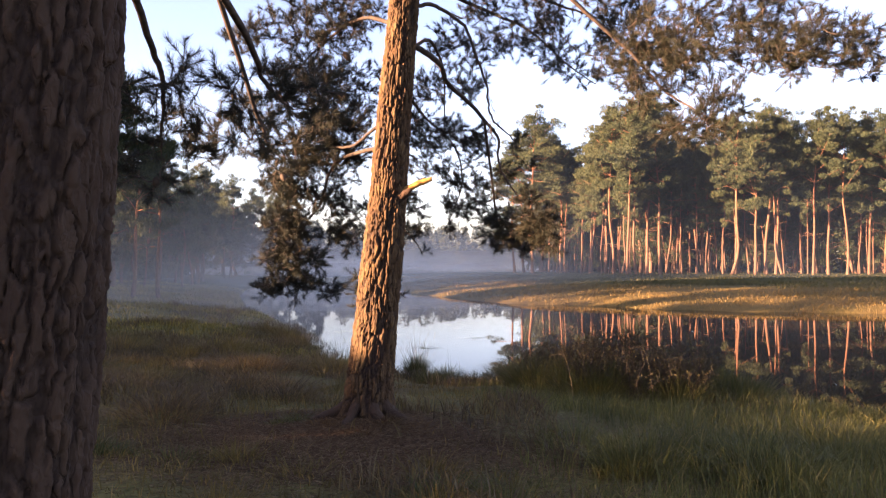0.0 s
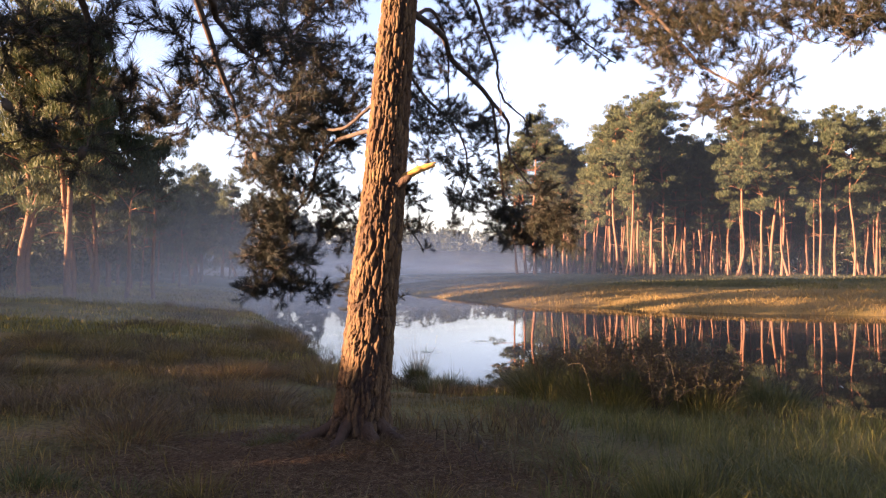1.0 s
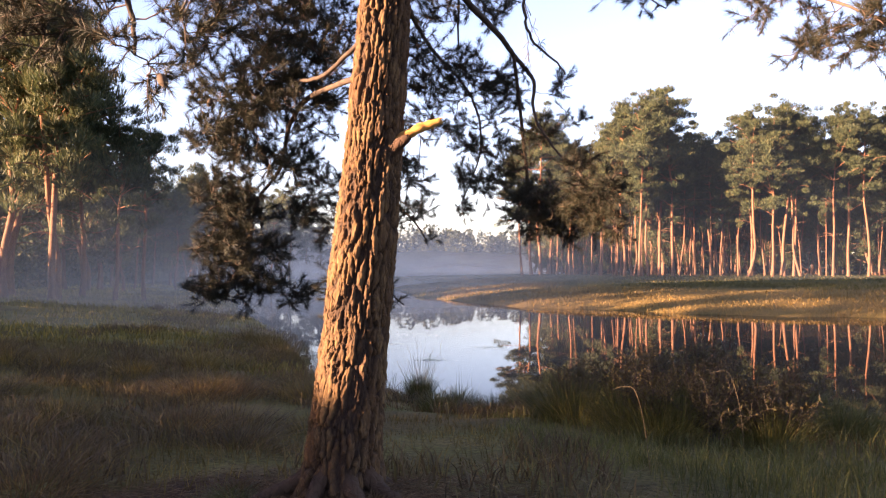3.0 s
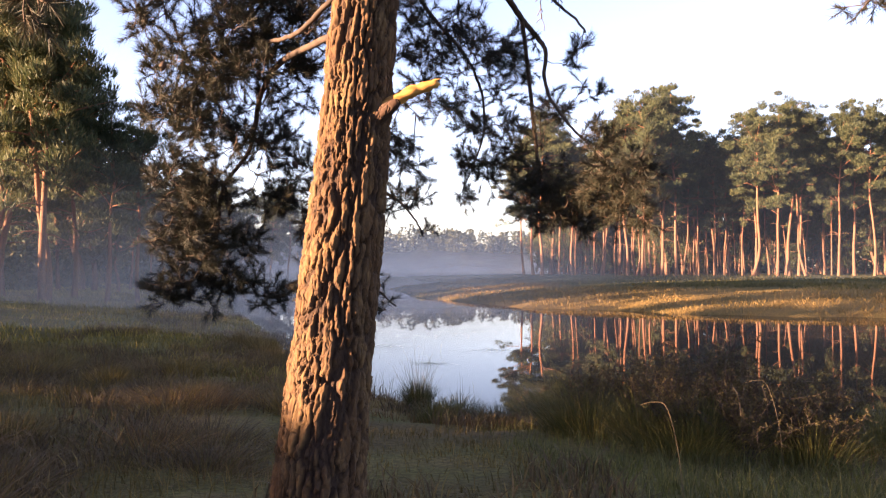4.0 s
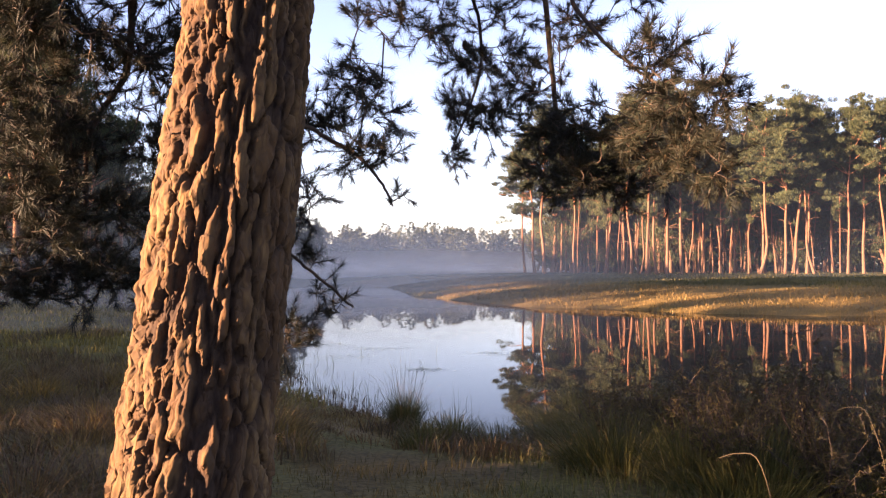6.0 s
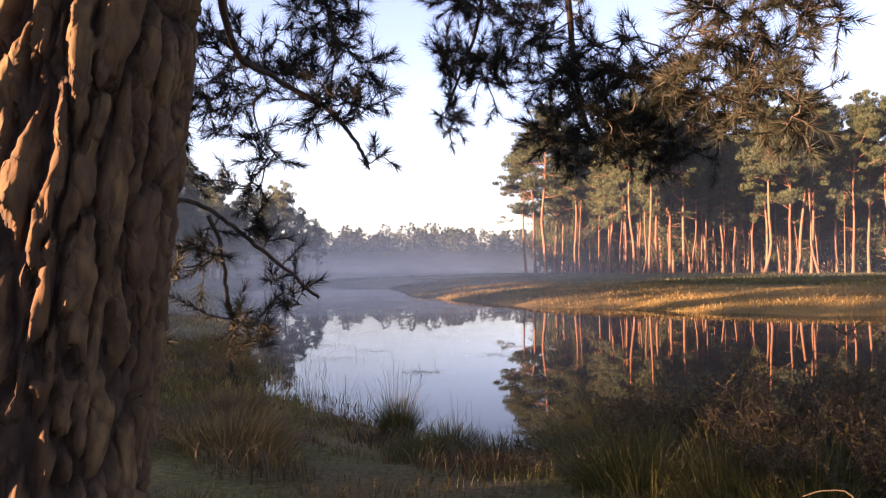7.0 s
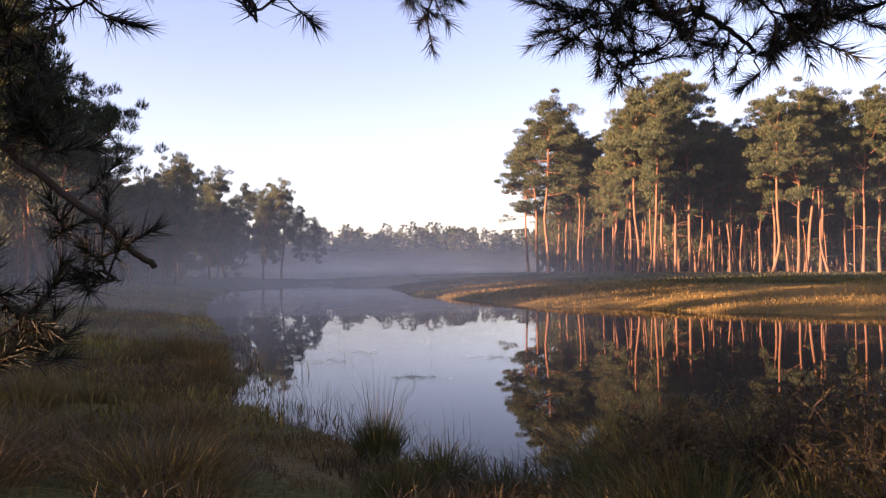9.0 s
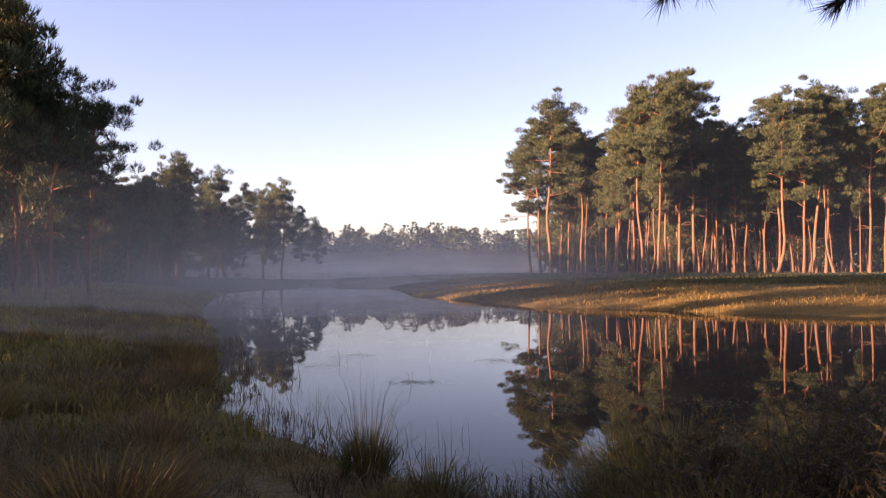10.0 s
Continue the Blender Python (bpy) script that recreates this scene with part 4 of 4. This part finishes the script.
def grasses():
    r = np.random.default_rng(21)
    bare = lambda x, y: np.clip(np.hypot((x + 0.9) / 1.7, (y - 6.7) / 1.0) - 0.5, 0.04, 1)
    patch = lambda x, y, q: np.clip(0.5 + 0.8 * wave(x * q + 3, y * q), 0.05, 1)
    xy = scatter(170000, -8, 7, 1.0, 18, r, lambda x, y, d: (d > 0.1) * bare(x, y) * patch(x, y, 0.8))
    tall = 0.5 + 0.5 * patch(xy[:, 0], xy[:, 1], 0.6)
    right = np.clip((xy[:, 0] - 0.2) / 1.2, 0, 1)
    shy = np.clip(0.3 + shore_gap(xy[:, 0], xy[:, 1]) / 2.2, 0.3, 1)
    h = r.uniform(0.07, 0.2, len(xy)) * tall * np.maximum(shy, right) * (1 + 1.1 * right)
    w = r.uniform(0.004, 0.009, len(xy))
    lush = xy[:, 0] + 0.35 * wave(xy[:, 1] * 1.4, xy[:, 0]) > 0.5
    blades("heath_grass", xy[~lush], h[~lush], w[~lush], M_GRASS, "short dim green grass on the heath bank", "grass", r, 0.7)
    blades("lush_grass", xy[lush], h[lush], w[lush], M_FRESH, "lush green grass beside the pond", "grass", r, 0.7)
    xy = scatter(60000, -8, 1, 2, 22, r, lambda x, y, d: (d > 0.3) * bare(x, y) * (wave(x * 0.7, y * 0.7 + 5) > 0.12))
    blades("heather", xy, r.uniform(0.1, 0.26, len(xy)), r.uniform(0.008, 0.016, len(xy)), M_HEATHER, "low brown heather in dark patches", "heather", r, 0.8)
    xy = scatter(130000, -26, -1.5, 14, 60, r, lambda x, y, d: (d > 0) * (d < 14) * patch(x, y, 0.35))
    blades("left_bank_grass", xy, r.uniform(0.06, 0.22, len(xy)), r.uniform(0.012, 0.03, len(xy)), M_BANK, "rough grass on the misty bank", "grass", r, 0.7)
    xy = scatter(230000, -14, 46, 32, 84, r, lambda x, y, d: (d > 0) * np.clip(1.3 - d / 26, 0.05, 1) * patch(x, y, 0.3))
    d = shore_gap(xy[:, 0], xy[:, 1]) + 2.0 * wave(xy[:, 0] * 0.4, xy[:, 1] * 0.4)
    back = xy[d >= 9]
    blades("meadow_grass", back, r.uniform(0.08, 0.22, len(back)), r.uniform(0.014, 0.034, len(back)), M_MEADOW_SHADED, "green meadow grass before the grove, darkened for shade", "grass", r, 1.1)
    xy = xy[d < 9]
    blades("far_bank_grass", xy, r.uniform(0.05, 0.24, len(xy)), r.uniform(0.012, 0.028, len(xy)), M_GRASS_DRY, "dry golden moor grass on the sunlit far bank", "grass", r, 1.1)


grasses()


def shore_moss():
    """A low broken fringe of moss and sedge along the near water's edge."""
    r = np.random.default_rng(23)
    xy = scatter(150000, -6, 5.5, 10, 27, r, lambda x, y, d: (d > -0.5) * (d < 1.7) * np.clip(0.55 + 0.9 * wave(x * 2.2, y * 2.2), 0.03, 1) * np.where(d < 0, 0.35, 1.0))
    z = np.maximum(land(xy[:, 0], xy[:, 1]), WATER_Z) - 0.01
    blades("shore_moss", xy, r.uniform(0.03, 0.13, len(xy)), r.uniform(0.005, 0.012, len(xy)), M_MOSS, "brown moss and short sedge along the water's edge", "moss", r, 0.9, z=z)


shore_moss()


def tussock(x, y, height, width, n, seed, label, stalks=0, material=None):
    """A tuft of rush or grass with blades that spring outwards from one foot."""
    r = np.random.default_rng(seed)
    root = tagged(new("grass_tussock"), label, "grass tuft", "tussocks on the bank")
    z = float(land(x, y))
    root.matrix_basis = pose(x, y, z)

    def spray(count, h, w, spread, name, m):
        a = r.uniform(0, 2 * np.pi, count)
        q = np.sqrt(r.random(count))
        p = np.column_stack([np.cos(a) * q, np.sin(a) * q, np.zeros(count)]) * width * 0.4 + [0, 0, -0.03]
        out = np.column_stack([np.cos(a), np.sin(a), np.zeros(count)]) * (q * spread * r.uniform(0.4, 1.3, count))[:, None] + r.normal(0, 0.05, (count, 3)) * [1, 1, 0]
        hh = h * r.uniform(0.55, 1.0, count) * (1.15 - 0.4 * q)
        side = unit(r.normal(size=(count, 3)) * [1, 1, 0]) * w / 2
        up = np.column_stack([np.zeros((count, 2)), hh])
        rows = [p, p + up * 0.45 + out * 0.18, p + up * 0.8 + out * 0.5, p + up * 0.97 + out * 0.95]
        v = np.stack([rows[0] - side, rows[0] + side, rows[1] - side * 0.9, rows[1] + side * 0.9, rows[2] - side * 0.6, rows[2] + side * 0.6, rows[3]], 1).reshape(-1, 3)
        k = (np.arange(count) * 7)[:, None]
        f = np.concatenate([k + [[0, 1, 3]], k + [[0, 3, 2]], k + [[2, 3, 5]], k + [[2, 5, 4]], k + [[4, 5, 6]]], 1).reshape(-1, 3)
        part(name, mesh_of(name, v, f, m), root)

    spray(n, height, 0.006, width * 0.62, "leaf_tuft", material or M_RUSH)
    spray(n // 5, height * 0.45, 0.008, width * 0.9, "thatch", M_GRASS_DRY)
    if stalks:
        spray(stalks, height * 1.9, 0.0035, width * 1.15, "stalk_spray", M_GRASS_DRY if stalks > 20 else M_RUSH)
    return root


def tussocks():
    said = "green rush tussock at the water's edge"
    tussock(-0.44, 13.75, 0.5, 0.34, 620, 1, "tall rush tussock with thin dry stalks in the water", 80)
    tussock(0.05, 13.2, 0.36, 0.5, 380, 2, said, 10)
    tussock(-0.2, 12.6, 0.34, 0.5, 340, 3, said)
    tussock(0.5, 12.7, 0.3, 0.5, 300, 4, said)
    r = np.random.default_rng(77)
    spots = []
    while len(spots) < 46:
        x, y = r.uniform(0.9, 4.6), r.uniform(8.2, 14.4)
        if shore_gap(x, y) > 0.12 and y > 12.4 - 1.3 * x and abs(y - 7.1 - (x + 0.6) * 0.364) > 1.5:
            spots.append((x, y))
    for k, (x, y) in enumerate(spots):
        tussock(x, y, r.uniform(0.36, 0.64), r.uniform(0.6, 1.0), 320, 200 + k, "lush grass tussock on the near bank", 6 if k % 5 == 0 else 0)
    for k in range(14):
        x = r.uniform(-5.5, -0.9)
        y = r.uniform(9, 16) if x < -2.6 else r.uniform(10, 14)
        tussock(x, y, r.uniform(0.2, 0.34), r.uniform(0.4, 0.7), 220, 300 + k, "low grass tussock on the heath", 0, M_GRASS)
    for k in range(22):
        x, y = r.uniform(-3.6, 1.0), r.uniform(4.1, 5.7)
        tussock(x, y, r.uniform(0.12, 0.22), r.uniform(0.3, 0.5), 120, 900 + k, "small tuft of grass in the pine litter", 0, M_FRESH if k % 3 else M_GRASS)
    for k in range(64):
        x, y = r.uniform(-8, -1.4), r.uniform(7, 16.5)
        if shore_gap(x, y) > 1.5:
            tussock(x, y, r.uniform(0.2, 0.42), r.uniform(0.6, 1.2), 420, 950 + k, "low brown heather hummock on the heath", 0, M_HEATHER if k % 3 else M_GRASS)
    for k in range(18):
        x, y = r.uniform(0.9, 4.0), r.uniform(4.8, 8.6)
        if y > 7.1 + (x + 0.6) * 0.364 - 1.3:
            y -= 1.9
        tussock(x, y, r.uniform(0.24, 0.42), r.uniform(0.45, 0.8), 320, 700 + k, "fresh green grass tussock in the near grass", 0, M_FRESH)
    for k in range(14):
        a, q = r.uniform(2.4, 5.6), r.uniform(0.3, 0.62)
        tussock(-0.67 + q * math.cos(a) * 1.3, 7.05 + q * math.sin(a), r.uniform(0.06, 0.12), r.uniform(0.18, 0.3), 150, 1200 + k, "low cushion of moss at the foot of the pine", 0, M_FRESH if k % 3 == 0 else M_MOSS)
    for k in range(34):
        y = r.uniform(15, 34)
        x = -2.6 - (y - 17) * 0.33 - abs(r.normal(0.3, 2.2))
        if shore_gap(x, y) > 0.15:
            tussock(x, y, r.uniform(0.18, 0.38), r.uniform(0.5, 1.0), 200, 800 + k, "straw-coloured grass tussock on the misty bank" if k % 2 else "dark heather tussock on the misty bank", 0, M_GRASS_DRY if k % 2 else M_HEATHER)
    for x, y in ((-3.9, 20.3), (-4.6, 21.6), (-3.3, 18.7)):
        tussock(x, y, 0.55, 0.8, 320, int(y * 10), "yellowed grass tussock on the shore", 12, M_GRASS_DRY)


tussocks()

# ---- the mist over the pond ----


def mist():
    """Veils that lie along the sun's way, so that the sky alone lights them."""
    slope = sun_way.y / sun_way.x
    for y0, x0, x1, top, thick in [(25, -34, 0, 3.6, 0.2), (36, -50, 8, 6.5, 0.36), (50, -70, 90, 24, 0.15), (58, -60, 18, 5.5, 0.26), (75, -80, 18, 6.0, 0.38), (96, -90, 28, 6.0, 0.75), (122, -130, 50, 10.0, 0.95)]:
        ends = [(x, y0 + slope * x) for x in (x0, x1)]
        v = [(*ends[0], WATER_Z + 0.01), (*ends[1], WATER_Z + 0.01), (*ends[1], WATER_Z + top), (*ends[0], WATER_Z + top)]
        me = mesh_of("mist_bank", v, [(0, 1, 2, 3)], M_MIST)
        uv = me.uv_layers.new(name="UVMap")
        uv.data.foreach_set("uv", [0, 0, 1, 0, 1, 1, 0, 1])
        at = me.attributes.new("thickness", "FLOAT", "POINT")
        at.data.foreach_set("value", [thick] * 4)
        tagged(new("mist_bank", me), "thin white morning mist drifting over the pond", "mist", kind="stuff")


mist()

# ---- small things ----


def roots():
    """Surface roots and a mossy swelling round the foot of the sunlit pine."""
    tree = next(o for o in scene.objects if o.get("label", "").startswith("old pine"))
    for k, (a, ln, rad) in enumerate([(-24, 0.2, 0.075), (-62, 0.16, 0.06), (-110, 0.2, 0.05), (-160, 0.3, 0.05), (40, 0.2, 0.05)]):
        c, sn = math.cos(radians(a)), math.sin(radians(a))
        t = Tubes()
        q = [(-0.67 + c * d, 7.06 + sn * d, float(land(-0.67 + c * d, 7.06 + sn * d)) + up) for d, up in ((0.13, 0.13), (0.25, 0.03), (0.28 + ln * 0.4, -0.005), (0.28 + ln * 0.8, -0.06))]
        line = spline(q, 12)
        line[2:, :2] += np.cumsum(rng.normal(0, 0.012, (10, 2)), 0)
        t.add(line, np.linspace(rad, 0.018, 12), 8)
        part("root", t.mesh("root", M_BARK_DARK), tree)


roots()


def litter():
    r = np.random.default_rng(31)
    n = 60000
    xy = np.column_stack([r.normal(-1.0, 1.05, n), r.normal(6.2, 0.75, n)])
    xy = xy[(xy[:, 1] > 2.5) & (shore_gap(xy[:, 0], xy[:, 1]) > 0.5)]
    n = len(xy)
    a = r.uniform(0, 2 * np.pi, n)
    way = unit(np.column_stack([np.cos(a), np.sin(a), r.normal(0.12, 0.15, n)]))
    v, f = slivers(np.column_stack([xy, land(xy[:, 0], xy[:, 1]) + 0.008]), way, r.uniform(0.03, 0.07, n), 0.004, r)
    tagged(new("needle_litter", mesh_of("needle_litter", v, f, M_LITTER)), "brown fallen pine needles round the trunk", "leaf litter", kind="stuff")


def litter_material():
    m, n, l, b = mat("pine_litter", 0.9, 0.1)
    g = n.new("ShaderNodeNewGeometry")
    l.new(ramp(n, l, g.outputs["Random Per Island"], [(0.0, (0.06, 0.035, 0.02)), (0.7, (0.13, 0.075, 0.04)), (1.0, (0.24, 0.16, 0.09))]), b.inputs["Base Color"])
    return m


M_LITTER = litter_material()
litter()


def twiggy_bush(x, y, height, width, seed, label):
    """A leggy bog shrub: thin brown stems with small leaves."""
    r = np.random.default_rng(seed)
    root = tagged(new("bog_shrub"), label, "shrub", "shrubs on the bank")
    root.matrix_basis = pose(x, y, float(land(x, y)) - 0.03)
    t = Tubes()
    bases, ways = [], []
    for k in range(30):
        a = r.uniform(0, 2 * np.pi)
        q = width * r.uniform(0.1, 1.0)
        top = np.array([math.cos(a) * q, math.sin(a) * q, height * r.uniform(0.55, 1.0)])
        line = spline([(math.cos(a) * 0.05, math.sin(a) * 0.05, 0), top * [0.4, 0.4, 0.5], top], 9)
        line[1:] += np.cumsum(r.normal(0, 0.008, (8, 3)), 0)
        t.add(line, np.linspace(0.006, 0.002, 9), 5)
        for m in range(9):
            p = line[r.integers(4, 9)]
            w = unit(r.normal(size=3) + [0, 0, 0.6])
            e = p + w * r.uniform(0.05, 0.16)
            t.add([p, (p + e) / 2 + r.normal(0, 0.006, 3), e], [0.003, 0.0025, 0.0015], 4)
            for u in range(7):
                bases.append(p + (e - p) * r.random())
                ways.append(unit(w + r.normal(0, 0.8, 3)))
    part("stem", t.mesh("stem", M_TWIG), root)
    v, f = slivers(np.array(bases), np.array(ways), r.uniform(0.02, 0.04, len(bases)), r.uniform(0.01, 0.018, len(bases)), r)
    part("leafage", mesh_of("leafage", v, f, M_SHRUB), root)


for k, (bx, by, bh, bw) in enumerate([(2.45, 10.7, 1.25, 0.35), (2.1, 11.0, 0.95, 0.4), (2.9, 11.2, 0.95, 0.45), (1.7, 11.4, 0.8, 0.4), (3.3, 10.6, 0.9, 0.4), (2.7, 10.2, 0.75, 0.4), (3.6, 11.4, 0.8, 0.4), (1.5, 12.4, 0.7, 0.4), (2.4, 12.6, 0.75, 0.4), (3.2, 12.3, 0.8, 0.4), (1.9, 10.4, 0.8, 0.5), (2.3, 10.0, 0.75, 0.5), (2.6, 11.7, 0.9, 0.5), (2.0, 11.9, 0.85, 0.5), (3.0, 10.1, 0.7, 0.5), (1.4, 11.8, 0.6, 0.45)]):
    twiggy_bush(bx, by, bh * 0.85, bw, 400 + k, "leggy brown bog shrub among the sedges")


def bent_stalk(x, y, z, seed):
    r = np.random.default_rng(seed)
    root = tagged(new("grass_stalk"), "single bent dry grass stalk with a drooping head", "grass stalk", "dry stalks")
    g = float(land(x, y))
    root.matrix_basis = pose(x, y, g)
    t = Tubes()
    lean = r.uniform(-0.2, 0.2)
    t.add(spline([(0.12, 0, -0.02), (0.08, 0, (z - g) * 0.55), (0.02, lean * 0.3, (z - g) * 0.95), (-0.06, lean * 0.4, z - g), (-0.13, lean * 0.5, (z - g) * 0.97)], 16), np.linspace(0.0024, 0.0016, 16), 5)
    part("stalk", t.mesh("stalk", M_STRAW), root)


def straw():
    m, n, l, b = mat("straw", 0.7, 0.2)
    l.new(ramp(n, l, grain(n, l, 12), [(0.3, (0.085, 0.062, 0.034)), (0.7, (0.145, 0.105, 0.06))]), b.inputs["Base Color"])
    return m


M_STRAW = straw()
for k, (sx, sy, sz) in enumerate([(1.2, 8.2, 0.44), (2.35, 9.6, 0.36), (2.9, 10.1, 0.3)]):
    bent_stalk(sx, sy, sz, 500 + k)


def pond_weed():
    """Mats of floating weed and thin sedge that pierces the water."""
    r = np.random.default_rng(61)
    mats = [(-2.2, 21.5, 0.7, 0.35), (-1.6, 23.0, 0.5, 0.25), (-2.9, 24, 0.6, 0.4), (-0.3, 25.5, 1.1, 0.5), (0.4, 27, 0.9, 0.5), (-2.5, 28, 0.9, 0.6), (0.9, 22, 0.4, 0.2), (-1.0, 31, 1.4, 0.6), (-0.4, 19.4, 0.3, 0.15), (-3.0, 20, 0.4, 0.3), (3.2, 17.5, 0.5, 0.25), (2.3, 19.5, 0.4, 0.2), (4.4, 19, 0.5, 0.25), (1.4, 17.2, 0.3, 0.2)]
    xy = np.concatenate([np.column_stack([r.normal(x, a * 0.6, 130), r.normal(y, b * 0.9, 130)]) for x, y, a, b in mats])
    n = len(xy)
    a = r.uniform(0, 2 * np.pi, n)
    way = np.column_stack([np.cos(a), np.sin(a), np.zeros(n)])
    side = np.column_stack([-np.sin(a), np.cos(a), np.zeros(n)])
    p = np.column_stack([xy, np.full(n, WATER_Z + 0.005) + r.uniform(0, 0.004, n)])
    ln, wd = r.uniform(0.03, 0.08, n)[:, None], r.uniform(0.012, 0.028, n)[:, None]
    v = np.stack([p - way * ln / 2, p - side * wd / 2, p + way * ln / 2, p + side * wd / 2], 1).reshape(-1, 3)
    tagged(new("floating_weed", mesh_of("floating_weed", v, np.arange(4 * n).reshape(-1, 4), M_RUSH)), "thin mats of weed floating on the pond", "water plants", kind="stuff")
    xy = np.concatenate([scatter(2600, -3.6, 3.2, 13.2, 21, r, lambda x, y, d: (d < 0) * np.clip(1 + d / 1.3, 0, 1)), scatter(70, -3, 4, 14, 24, r, lambda x, y, d: (d < -0.5) * 0.3)])
    blades("water_sedge", xy, r.uniform(0.08, 0.36, len(xy)), np.full(len(xy), 0.005), M_RUSH, "sparse thin sedge standing in the shallows", "sedge", r, 0.5, z=np.full(len(xy), WATER_Z - 0.01))


pond_weed()


def pine_cone(x, y, z, seed):
    r = np.random.default_rng(seed)
    t = Tubes()
    axis = np.array([(0, 0, 0.03), (0, 0, 0.018), (0.001, 0, 0.0), (0.002, 0, -0.018), (0.002, 0, -0.03)])
    t.add(axis, [0.004, 0.015, 0.019, 0.013, 0.003], 9)
    ob = new("pine_cone", t.mesh("pine_cone", M_TWIG))
    return ob


def cones():
    r = np.random.default_rng(71)
    for ob in [o for o in scene.objects if o.name.startswith("foliage") and o.parent.name.startswith("branch")]:
        me = ob.data
        for k in range(2):
            at = me.vertices[int(r.integers(0, len(me.vertices)))].co
            if at.z < 1.75:
                continue
            cone = pine_cone(0, 0, 0, k)
            cone.parent = ob.parent
            cone.matrix_basis = pose(at.x, at.y, at.z, r.uniform(-40, 40), r.uniform(-40, 40), 0)


cones()
